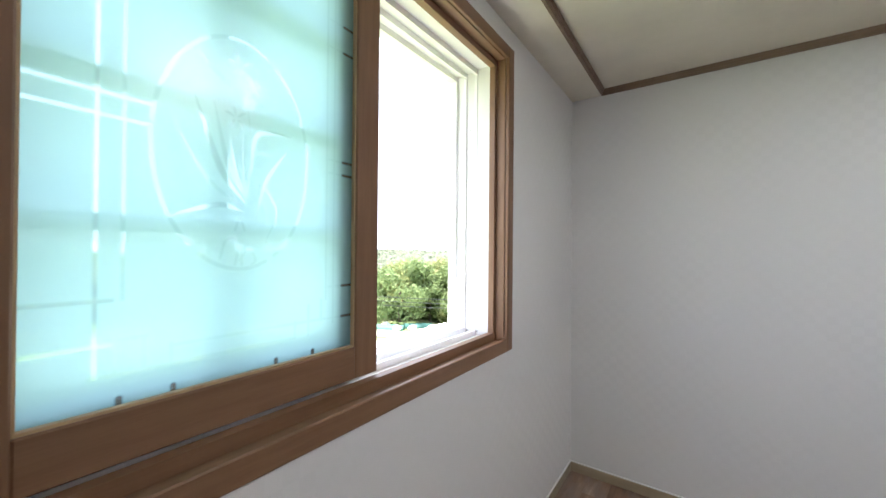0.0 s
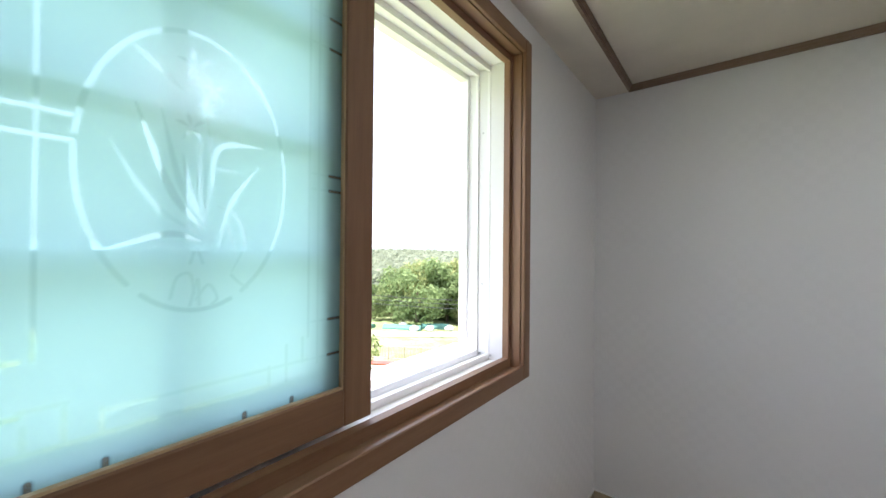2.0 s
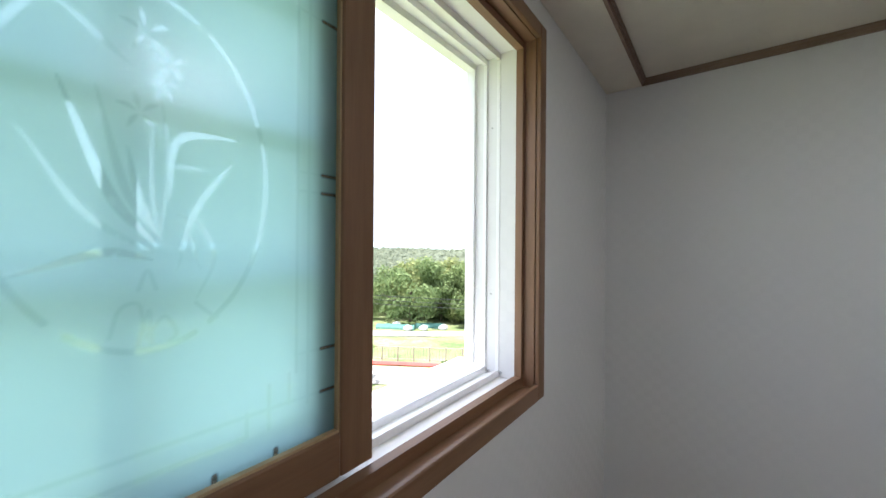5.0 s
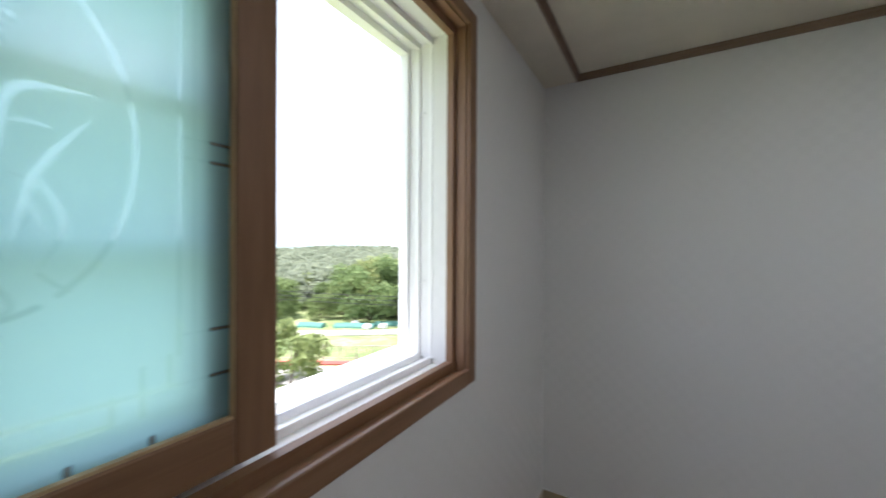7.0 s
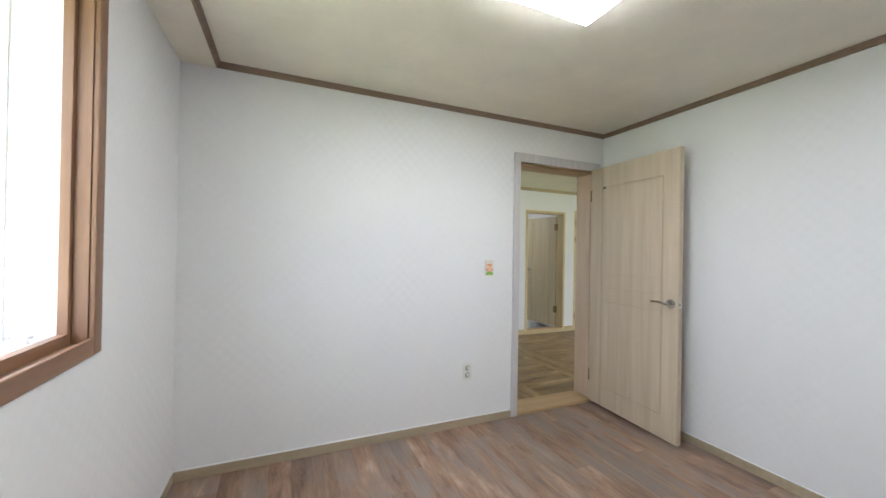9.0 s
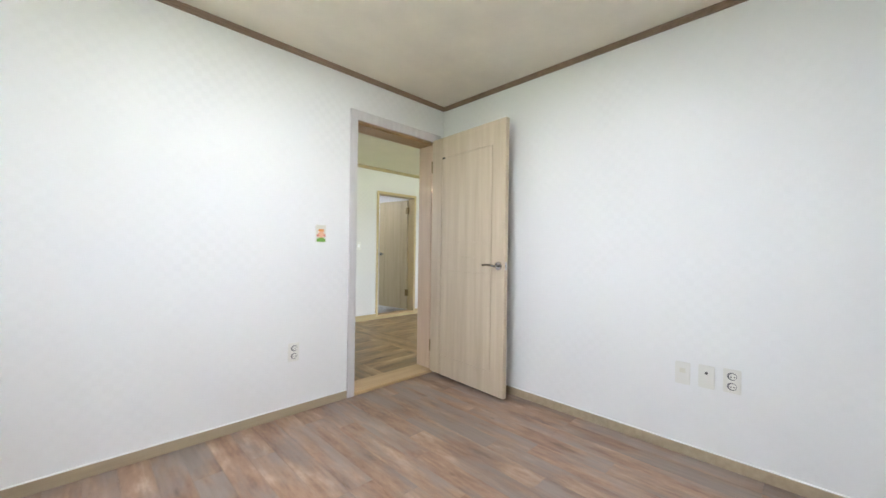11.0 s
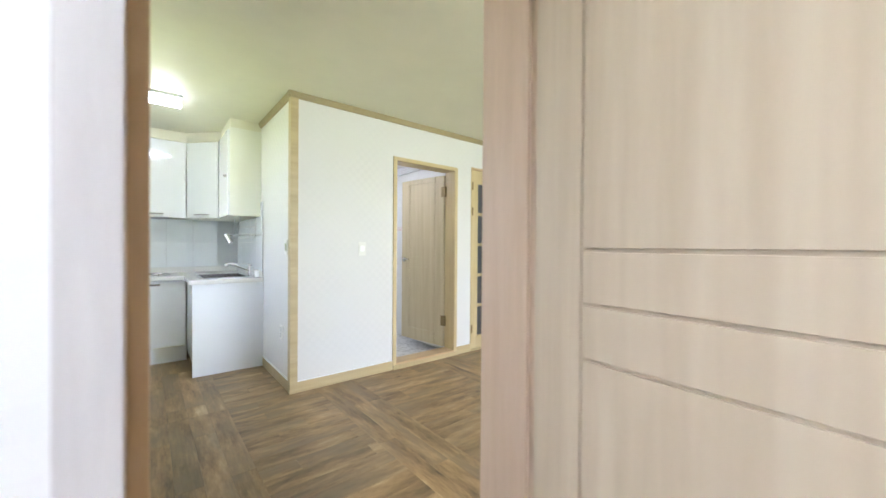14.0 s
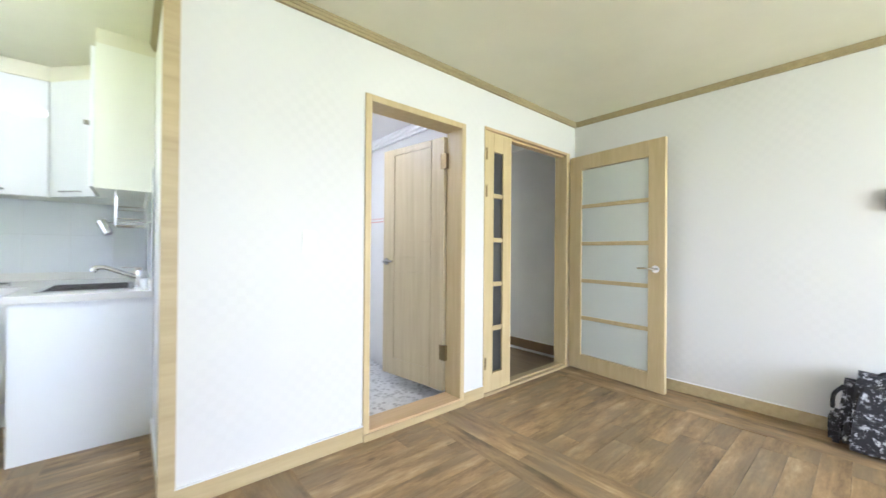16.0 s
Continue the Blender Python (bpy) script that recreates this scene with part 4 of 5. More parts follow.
part("drain", cyl((2.285, 6.11, 0.655), (2.285, 6.11, 0.66), 0.045, 20), CHROME, sink)
tap = thing("kitchen_tap", (2.50, 5.98, 0.8425), "chrome single-lever kitchen tap", "tap")
part("tap_body", cyl((2.515, 5.98, 0.842), (2.515, 5.98, 0.945), 0.021, 18, 0.018), CHROME, tap, "", False, True)
part("tap_foot", cyl((2.515, 5.98, 0.842), (2.515, 5.98, 0.85), 0.028, 18), CHROME, tap)
part("spout", tube(smooth_line([(2.515, 5.98, 0.90), (2.44, 5.985, 0.93), (2.36, 5.99, 0.965), (2.315, 5.99, 0.965), (2.30, 5.99, 0.945)], 5), [0.014] * 14 + [0.017] * 7, 12), CHROME, tap, "", False, True)
part("tap_lever", boxes((2.49, 5.968, 0.945, 2.53, 5.992, 0.968), (2.425, 5.973, 0.962, 2.495, 5.987, 0.97), bevel=0.003), CHROME, tap)
cup = thing("cup", (2.56, 5.83, 0.8425), "small white cup on the worktop", "cup")
part("wall", cyl((2.535, 5.80, 0.8425), (2.535, 5.80, 0.905), 0.018, 16, 0.022), PVC, cup, "", False, True)

# gas hob
hob = thing("gas_hob", (1.24, 6.60, 0.8425), "steel gas hob with black cast iron burners", "hob")
part("tray", boxes((0.97, 6.345, 0.8425, 1.55, 6.83, 0.853), bevel=0.004), STEEL, hob)
for x, y in ((1.09, 6.60), (1.40, 6.60)):
    part("drip_pan", cyl((x, y, 0.853), (x, y, 0.857), 0.10, 24), CHROME, hob)
    part("burner", cyl((x, y, 0.857), (x, y, 0.876), 0.042, 20, 0.034), IRON, hob)
    part("burner_cap", cyl((x, y, 0.876), (x, y, 0.883), 0.036, 20, 0.030), STEEL, hob)
    gr = bmesh.new()
    tube([(x + 0.115 * math.cos(a), y + 0.115 * math.sin(a), 0.868) for a in np.linspace(0, 6.28, 17)], 0.006, 6, gr)
    for k in range(5):
        a = k * 1.2566 + 0.3
        tube([(x + 0.115 * math.cos(a), y + 0.115 * math.sin(a), 0.856), (x + 0.115 * math.cos(a), y + 0.115 * math.sin(a), 0.897), (x + 0.045 * math.cos(a), y + 0.045 * math.sin(a), 0.897)], 0.0055, 6, gr)
    part("pan_support", gr, IRON, hob, "black pan support")
for x in (1.16, 1.33):
    part("knob", cyl((x, 6.385, 0.853), (x, 6.385, 0.872), 0.018, 14, 0.015), IRON, hob)
rest = thing("burner_ring", (1.79, 6.52, 0.8425), "thin black wire ring lying on the worktop", "wire ring")
part("ring", tube([(1.80 + 0.09 * math.cos(a), 6.52 + 0.09 * math.sin(a), 0.853) for a in np.linspace(0, 6.28, 25)], 0.006, 6), STEEL, rest)
for k in range(4):
    a = k * math.pi / 2
    part("ring_arm", tube([(1.80 + 0.09 * math.cos(a), 6.52 + 0.09 * math.sin(a), 0.855), (1.80 + 0.03 * math.cos(a), 6.52 + 0.03 * math.sin(a), 0.858)], 0.005, 6), IRON, rest)
    part("ring_foot", cyl((1.80 + 0.09 * math.cos(a), 6.52 + 0.09 * math.sin(a), 0.8425), (1.80 + 0.09 * math.cos(a), 6.52 + 0.09 * math.sin(a), 0.853), 0.005, 6), IRON, rest)
cap = thing("burner_part", (1.64, 6.47, 0.8425), "loose black burner cap on the worktop", "burner cap")
part("disc", cyl((1.64, 6.47, 0.8425), (1.64, 6.47, 0.86), 0.035, 18, 0.028), IRON, cap)

# wall cabinets
YU, ZT = 6.65, 2.225
up_1 = thing("wall_cabinet", (1.2, 6.8, 1.64), "glossy white wall cabinet above the cooker hood", "cabinet")
part("body", boxes((0.925, YU + 0.02, 1.635, 1.495, 6.945, ZT)), CARCASS, up_1)
part("filler", boxes((0.892, YU + 0.003, 1.60, 0.923, 6.945, ZT)), PANEL_WHITE, up_1)
dr = part("door", boxes((0.926, YU, 1.637, 1.494, YU + 0.019, ZT), bevel=0.0015), CABINET, up_1)
bar_handle(dr, 1.215, YU, 1.672, 0.16)
hood = thing("cooker_hood", (1.2, 6.7, 1.575), "slim gray slide-out cooker hood under the cabinet", "cooker hood")
part("front_strip", boxes((0.926, YU - 0.022, 1.588, 1.494, YU + 0.0, 1.633), bevel=0.002), STEEL, hood, "brushed steel front strip")
part("body", boxes((0.928, YU + 0.001, 1.575, 1.492, 6.94, 1.634)), PLASTIC_GRAY, hood)
part("label_bars", boxes((0.99, YU - 0.0228, 1.607, 1.035, YU - 0.0218, 1.614)), DARK, hood, "tiny unreadable maker's mark")
up_2 = thing("wall_cabinet", (1.76, 6.8, 1.43), "glossy white wall cabinet reflecting the ceiling tubes", "cabinet")
part("body", boxes((1.497, YU + 0.02, 1.43, 2.035, 6.945, ZT)), CARCASS, up_2)
dr = part("door", boxes((1.498, YU, 1.432, 2.033, YU + 0.019, ZT), bevel=0.0015), CABINET, up_2)
bar_handle(dr, 1.765, YU, 1.465, 0.15)


def prism(pts, z0, z1):
    bm = bmesh.new()
    lo, hi = [bm.verts.new((x, y, z0)) for x, y in pts], [bm.verts.new((x, y, z1)) for x, y in pts]
    bm.faces.new(lo[::-1]), bm.faces.new(hi)
    for k in range(len(pts)):
        bm.faces.new((lo[k], lo[(k + 1) % len(pts)], hi[(k + 1) % len(pts)], hi[k]))
    return bm


up_3 = thing("wall_cabinet", (2.3, 6.6, 1.43), "white angled corner wall cabinet", "cabinet")
DX, DY = 2.29, 6.36
part("body", prism([(2.037, 6.945), (2.037, YU + 0.03), (DX + 0.01, DY + 0.03), (2.577, DY + 0.03), (2.577, 6.945)], 1.43, ZT), CARCASS, up_3)
dv = (Vector((DX, DY)) - Vector((2.037, YU))).normalized()
nv = Vector((dv.y, -dv.x)) * -1
if nv.y > 0:
    nv = -nv
p0, p1 = Vector((2.039, YU + 0.004)), Vector((DX - 0.004, DY + 0.004))
dr = part("door", prism([tuple(p0), tuple(p1), tuple(p1 - nv * 0.018), tuple(p0 - nv * 0.018)], 1.432, ZT), CABINET, up_3)
hm = (p0 + p1) / 2
hb = tube([(*(hm - dv * 0.075 + nv * 0.0), 1.465), (*(hm - dv * 0.075 + nv * 0.024), 1.465), (*(hm + dv * 0.075 + nv * 0.024), 1.465), (*(hm + dv * 0.075), 1.465)], 0.005, 6)
part("handle", hb, STEEL, dr, "brushed steel bar handle")
up_4 = thing("wall_cabinet", (2.43, 6.05, 1.43), "white wall cabinet above the sink with cream side panel", "cabinet")
part("side_panel", boxes((2.31, 5.82, 1.427, 2.577, 5.838, 2.25)), CARCASS, up_4, "cream side panel")
part("body", boxes((2.31, 5.839, 1.43, 2.577, DY + 0.02, ZT)), CARCASS, up_4)
dr = part("door", boxes((2.29, 5.822, 1.432, 2.309, DY - 0.006, ZT), bevel=0.0015), CABINET, up_4)
part("handle", boxes((2.262, 5.86, 1.785, 2.29, 5.875, 1.81), bevel=0.002), STEEL, dr)
cornice = solid("trim_cabinet_filler", boxes((0.892, YU + 0.012, ZT + 0.007, 2.04, YU + 0.03, H_HALL), (2.313, 5.823, 2.251, 2.577, 5.84, H_HALL), (2.312, 5.8235, ZT + 0.007, 2.327, DY, H_HALL)), CEIL_HALL, "cream papered filler above the wall cabinets", "filler")
part("filler_corner", prism([(2.04, YU + 0.012), (DX + 0.022, DY + 0.002), (DX + 0.034, DY + 0.018), (2.04, YU + 0.03)], ZT + 0.007, H_HALL - 0.001), CEIL_HALL, cornice)

# dish rack with rail below the wall cabinet
rack = thing("dish_rack", (2.45, 5.95, 1.2), "chrome wire dish rack hanging under the wall cabinet", "dish rack")
for y in (5.86, 6.12):
    for x in (2.40, 2.54):
        part("wire_post", cyl((x, y, 1.215), (x, y, 1.432), 0.004, 8), CHROME, rack)
for z in (1.22, 1.26, 1.33):
    part("wire_hoop", tube([(2.40, 5.86, z), (2.54, 5.86, z), (2.54, 6.12, z), (2.40, 6.12, z), (2.40, 5.86, z)], 0.003, 6), CHROME, rack)
for k in range(6):
    y = 5.885 + k * 0.042
    part("wire", cyl((2.40, y, 1.22), (2.54, y, 1.22), 0.002, 6), CHROME, rack)
part("rail", cyl((2.34, 6.20, 1.245), (2.57, 5.76, 1.245), 0.006, 8), CHROME, rack)
cuphold = thing("utensil_holder", (2.36, 6.15, 1.2), "tilted steel cup hanging from the rail", "utensil holder")
part("cup", cyl((2.33, 6.15, 1.255), (2.365, 6.12, 1.175), 0.028, 16, 0.024), STEEL, cuphold, "", False, True)
part("hook", tube([(2.345, 6.15, 1.23), (2.36, 6.17, 1.25)], 0.004, 6), CHROME, cuphold)

# gas pipe on the side wall
gas = thing("gas_pipe", (0.9, 6.1, 0), "dark maroon gas hose running down the wall from a valve", "gas pipe")
part("valve_plate", boxes((0.8905, 6.10, 1.20, 0.897, 6.17, 1.28), bevel=0.001), STEEL, gas)
part("valve", tube([(0.895, 6.14, 1.245), (0.935, 6.13, 1.245), (0.945, 6.10, 1.23)], 0.012, 10), CHROME, gas, "chrome gas valve", False, True)
part("valve_lever", boxes((0.93, 6.10, 1.252, 0.942, 6.17, 1.262), bevel=0.002), CHROME, gas)
part("hose", tube(smooth_line([(0.945, 6.10, 1.235), (0.935, 6.09, 1.16), (0.915, 6.06, 1.08), (0.912, 6.05, 0.8), (0.913, 6.05, 0.4), (0.913, 6.05, 0.12), (0.92, 6.06, 0.05), (0.93, 6.18, 0.03), (0.94, 6.31, 0.045)], 5), 0.0125, 10), HOSE, gas, "dark maroon hose", False, True)
for z in (1.08, 0.6, 0.12):
    part("clip", boxes((0.8905, 6.03, z - 0.008, 0.928, 6.068, z + 0.008), bevel=0.002), PLASTIC_GRAY, gas)

# ---- backpack in the hall ----
def floral():
    m, n, l, b = nodes_of("black_floral_fabric", 0.8)
    v = coords(n, l)
    vo = n.new("ShaderNodeTexVoronoi")
    vo.inputs["Scale"].default_value = 26
    l.new(v, vo.inputs["Vector"])
    f = noise_tex(n, l, v, 34, 5, 0.75)
    c = ramp(n, l, f, [(0.48, (0.012, 0.012, 0.015)), (0.54, (0.06, 0.055, 0.065)), (0.58, (0.45, 0.45, 0.47)), (0.75, (0.62, 0.62, 0.62))])
    l.new(mix(n, l, ramp(n, l, vo.outputs["Distance"], [(0.45, (0, 0, 0)), (0.75, (1, 1, 1))]), c, (0.014, 0.013, 0.016)), b.inputs["Base Color"])
    bump(n, l, b, noise_tex(n, l, v, 300, 2), 0.3, 0.001)
    return m


FLORAL = floral()
BLACK_WEB = painted("black_webbing", (0.015, 0.015, 0.017), 0.7, 0.2, 300)


def soft_box(x0, y0, z0, x1, y1, z1, bevel, squash, seed):
    bm = boxes((x0, y0, z0, x1, y1, z1), bevel=bevel, seg=4)
    bmesh.ops.subdivide_edges(bm, edges=[e for e in bm.edges if e.calc_length() > 0.08], cuts=3, use_grid_fill=True)
    for v in bm.verts:
        f = (v.co.z - z0) / (z1 - z0)
        cx, cyy = (x0 + x1) / 2, (y0 + y1) / 2
        k = 1 - squash * f * f
        v.co.x = x1 + (v.co.x - x1) * k
        v.co.y = cyy + (v.co.y - cyy) * (1 - squash * 0.6 * f * f)
        v.co += 0.010 * noise.noise_vector(v.co * 9 + Vector((seed, 0, 0)))
    return bm


bag = thing("backpack", (5.6, 2.87, 0), "black backpack with white floral print leaning on the wall", "backpack")
part("body", soft_box(5.50, 2.70, 0.005, 5.735, 3.10, 0.41, 0.055, 0.28, 1), FLORAL, bag, "", False, True)
part("front_pocket", soft_box(5.45, 2.72, 0.012, 5.53, 3.08, 0.23, 0.03, 0.2, 5), FLORAL, bag, "", False, True)
part("side_pocket", soft_box(5.53, 3.07, 0.01, 5.69, 3.14, 0.17, 0.02, 0.1, 9), FLORAL, bag, "", False, True)
part("side_strap", tube(smooth_line([(5.60, 3.075, 0.33), (5.60, 3.115, 0.27), (5.61, 3.12, 0.19)], 5), 0.010, 8), BLACK_WEB, bag, "", False, True)
part("zip_line", tube(smooth_line([(5.52, 2.74, 0.20), (5.535, 2.75, 0.34), (5.56, 2.87, 0.385), (5.535, 3.00, 0.34), (5.515, 3.03, 0.20)], 6), 0.005, 6), BLACK_WEB, bag)
part("carry_handle", tube(smooth_line([(5.66, 2.95, 0.395), (5.645, 2.93, 0.425), (5.64, 2.87, 0.435), (5.645, 2.81, 0.425), (5.66, 2.79, 0.395)], 6), 0.008, 8), BLACK_WEB, bag, "", False, True)

# ---- outdoors: a lane, a meadow, a fence, trees and wooded hills ----
def ground_mat():
    m, n, l, b = nodes_of("meadow_and_soil", 0.95)
    v = coords(n, l)
    g = ramp(n, l, noise_tex(n, l, v, 0.22, 6, 0.7), [(0.35, (0.10, 0.15, 0.045)), (0.48, (0.18, 0.22, 0.08)), (0.58, (0.27, 0.28, 0.13)), (0.72, (0.36, 0.32, 0.20))])
    f = ramp(n, l, noise_tex(n, l, v, 3.5, 5), [(0.3, (0.7, 0.7, 0.7)), (0.7, (1.2, 1.2, 1.2))])
    l.new(mix(n, l, 1.0, g, f, "MULTIPLY"), b.inputs["Base Color"])
    bump(n, l, b, noise_tex(n, l, v, 5, 6), 0.6, 0.15)
    return m


def land(x, y):
    """Height of the ground outside; x, y from the house."""
    d = math.hypot(x, y)
    a = math.degrees(math.atan2(-x, y))
    z = -5.2 - 0.035 * max(0, min(d, 110) - 10)
    k = max(0.0, min(1.0, (d - 36) / 48))
    z += 4.8 * math.exp(-((a - 20) / 17) ** 2) * k * k * (3 - 2 * k)
    z += 2.6 * math.exp(-((a - 48) / 13) ** 2) * math.exp(-((d - 230) / 75) ** 2)
    return z + 1.5 * noise.noise(Vector((x * 0.03, y * 0.03, 0))) * min(1, d / 60)


bm = bmesh.new()
radii = [0.5, 4, 8, 12, 15, 18, 21, 24, 28, 32, 36, 40, 46, 54, 64, 76, 90, 110, 135, 165, 200, 240, 300, 400, 520, 700, 1000, 1500, 2500, 4000]
rings = []
for r in radii:
    rings.append([bm.verts.new((-0.8 + r * -math.sin(a), r * math.cos(a), land(r * -math.sin(a), r * math.cos(a)))) for a in (2 * math.pi * k / 96 for k in range(96))])
for a, b in zip(rings, rings[1:]):
    for k in range(96):
        bm.faces.new((a[k], a[(k + 1) % 96], b[(k + 1) % 96], b[k]))
bm.faces.new(rings[0])
ground = solid("ground", bm, ground_mat(), "sunlit meadow and soil falling away below the house", "ground")
ground.data.polygons.foreach_set("use_smooth", [True] * len(ground.data.polygons))


def foliage(name, dark, light):
    m, n, l, b = nodes_of(name, 0.8, 0, 0.12)
    geo = n.new("ShaderNodeNewGeometry")
    info = n.new("ShaderNodeObjectInfo")
    c = ramp(n, l, geo.outputs["Random Per Island"], [(0.0, dark), (0.6, tuple((p + q) / 2 for p, q in zip(dark, light))), (1.0, light)])
    t = ramp(n, l, info.outputs["Random"], [(0, (0.75, 0.85, 0.8)), (1, (1.25, 1.1, 1.0))])
    c = mix(n, l, 1.0, c, t, "MULTIPLY")
    l.new(c, b.inputs["Base Color"])
    through_leaf, both = n.new("ShaderNodeBsdfTranslucent"), n.new("ShaderNodeMixShader")
    l.new(c, through_leaf.inputs["Color"])
    both.inputs[0].default_value = 0.45
    l.new(b.outputs[0], both.inputs[1]), l.new(through_leaf.outputs[0], both.inputs[2])
    l.new(both.outputs[0], n["Material Output"].inputs["Surface"])
    return m


LEAF = foliage("sunlit_leaves", (0.14, 0.19, 0.08), (0.31, 0.37, 0.17))
# far leaves paler and bluer: the distance haze is mixed into their colour
LEAF_FAR = foliage("haze_tinted_far_leaves", (0.17, 0.21, 0.165), (0.23, 0.275, 0.20))
BARK = painted("gray_brown_bark", (0.10, 0.075, 0.055), 0.9, 0.4, 20, strength=0.6)


def crown_mesh(name, r, h, clumps, leaves, size, seed):
    """Clumps of loose leaves round limb ends, with gaps and an uneven edge."""
    rnd = random.Random(seed)
    verts, faces = [], []
    for _ in range(clumps):
        a, u = rnd.uniform(0, 6.283), rnd.uniform(-0.75, 1)
        k = math.sqrt(max(0.05, 1 - u * u * 0.85)) * rnd.uniform(0.45, 1.05)
        c = Vector((r * k * math.cos(a), r * k * math.sin(a), h * 0.5 * u * rnd.uniform(0.8, 1.1)))
        cr = r * rnd.uniform(0.20, 0.38)
        for _ in range(leaves):
            d = Vector((rnd.gauss(0, 1), rnd.gauss(0, 1), rnd.gauss(0, 0.75)))
            p = c + d.normalized() * cr * rnd.uniform(0.55, 1.0)
            q = d.to_track_quat("Z", "Y") @ Euler((rnd.uniform(-0.6, 0.6), rnd.uniform(-0.6, 0.6), rnd.uniform(0, 6.28))).to_quaternion()
            s = size * rnd.uniform(0.6, 1.35)
            i = len(verts)
            for w in ((-1, 0, 0), (0, -0.45, 0.1), (1, 0, 0), (0, 0.45, 0.1)):
                verts.append(p + q @ (Vector(w) * s))
            faces.append((i, i + 1, i + 2, i + 3))
    me = bpy.data.meshes.new(name)
    me.from_pydata([tuple(v) for v in verts], [], faces)
    return me


def tree(name, label, r, h, trunk, seed, clumps=46, leaves=110, size=0.17):
    rnd = random.Random(seed)
    t = thing(name, (0, 0, 0), label, "tree", "trees at the meadow edge")
    bm = tube(smooth_line([(0, 0, -0.3), (0.1 * rnd.random(), 0, trunk * 0.5), (0.15 * rnd.uniform(-1, 1), 0.1, trunk + h * 0.45)], 4), [0.20 - 0.016 * k for k in range(9)], 8)
    for k in range(6):
        a = k * 1.05 + rnd.random()
        z = trunk * 0.8 + h * 0.35 * rnd.random()
        tube([(0, 0, z), (r * 0.35 * math.cos(a), r * 0.35 * math.sin(a), z + h * 0.15), (r * 0.75 * math.cos(a), r * 0.75 * math.sin(a), z + h * 0.28)], [0.07, 0.05, 0.02], 6, bm)
    part("trunk", bm, BARK, t, "", True)
    me = crown_mesh("crown", r, h, clumps, leaves, size, seed)
    me.materials.append(LEAF)
    c = new("crown", me)
    c.parent = t
    c.location = (0, 0, trunk + h * 0.42)
    return t


kinds = [tree("tree", "leafy green tree at the edge of the meadow", 2.7, 4.6, 0.3, 3), tree("tree", "leafy green tree at the edge of the meadow", 2.2, 5.0, 0.2, 4), tree("tree", "leafy green tree at the edge of the meadow", 3.2, 4.8, 0.3, 6)]
rnd = random.Random(11)
spots = []
sizes = []
for k in range(48):
    a = 8 + k * 1.15 + rnd.uniform(-0.8, 0.8)
    d = 38 + rnd.uniform(-2, 20)
    spots.append((-d * math.sin(radians(a)), d * math.cos(radians(a))))
    sizes.append(rnd.uniform(0.85, 1.3) if a < 44 else rnd.uniform(0.45, 0.95))
for k, (x, y) in enumerate(spots):
    m = Matrix.Translation((x, y, land(x + 0.8, y))) @ Matrix.Rotation(rnd.uniform(0, 6.28), 4, "Z") @ Matrix.Scale(sizes[k], 4)
    if k < 3:
        kinds[k].matrix_world = m
    else:
        o = copy_thing(kinds[k % 3], m)
        o.matrix_world = m
# shrub by the lane
shrub = thing("shrub", (-9.2, 13.1, land(-8.4, 13.1)), "bright green shrub beside the lane", "shrub")
me = crown_mesh("leaves", 1.15, 1.9, 30, 55, 0.11, 21)
me.materials.append(LEAF)
c = new("leaves", me)
c.parent, c.location = shrub, (0, 0, 0.95)
ROOT[c] = ROOT[shrub]
part("stems", tube([(0, 0, -0.1), (0.1, 0.1, 0.5), (0.2, 0.15, 1.1)], [0.05, 0.04, 0.02], 6), BARK, shrub, "", True)
shrub_2 = copy_thing(shrub, Matrix.Translation((-16.3, 12.4, land(-15.5, 12.4))) @ Matrix.Scale(1.6, 4))

# wooded hillsides, as one mass of leaf clumps
rnd = random.Random(5)
verts, faces = [], []
for _ in range(7000):
    a = radians(rnd.uniform(5, 88))
    d = 50 + 240 * rnd.random() ** 1.2
    wooded = max(math.exp(-((math.degrees(a) - 20) / 20) ** 2) if d < 140 else 0.2, math.exp(-((math.degrees(a) - 48) / 15) ** 2) if d > 130 else 0.3)
    if rnd.random() > wooded * 1.3:
        continue
    x, y = -d * math.sin(a), d * math.cos(a)
    z = land(x + 0.8, y)
    r = rnd.uniform(1.8, 3.4) * (1 + d / 300)
    for _ in range(120):
        v = Vector((rnd.gauss(0, 1), rnd.gauss(0, 1), abs(rnd.gauss(0, 1)))).normalized()
        p = Vector((x, y, z + 1.2)) + Vector((v.x * r, v.y * r, v.z * r * 1.1)) * rnd.uniform(0.8, 1.06)
        q = v.to_track_quat("Z", "Y") @ Euler((rnd.uniform(-0.6, 0.6), rnd.uniform(-0.6, 0.6), rnd.uniform(0, 6.28))).to_quaternion()
        s = r * rnd.uniform(0.09, 0.17)
        i = len(verts)
        for w in ((-1, 0, 0), (0, -0.7, 0.15), (1, 0, 0), (0, 0.7, 0.15)):
            verts.append(tuple(p + q @ (Vector(w) * s)))
        faces.append((i, i + 1, i + 2, i + 3))
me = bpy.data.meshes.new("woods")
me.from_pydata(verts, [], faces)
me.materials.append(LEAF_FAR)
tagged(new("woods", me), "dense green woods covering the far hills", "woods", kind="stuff")

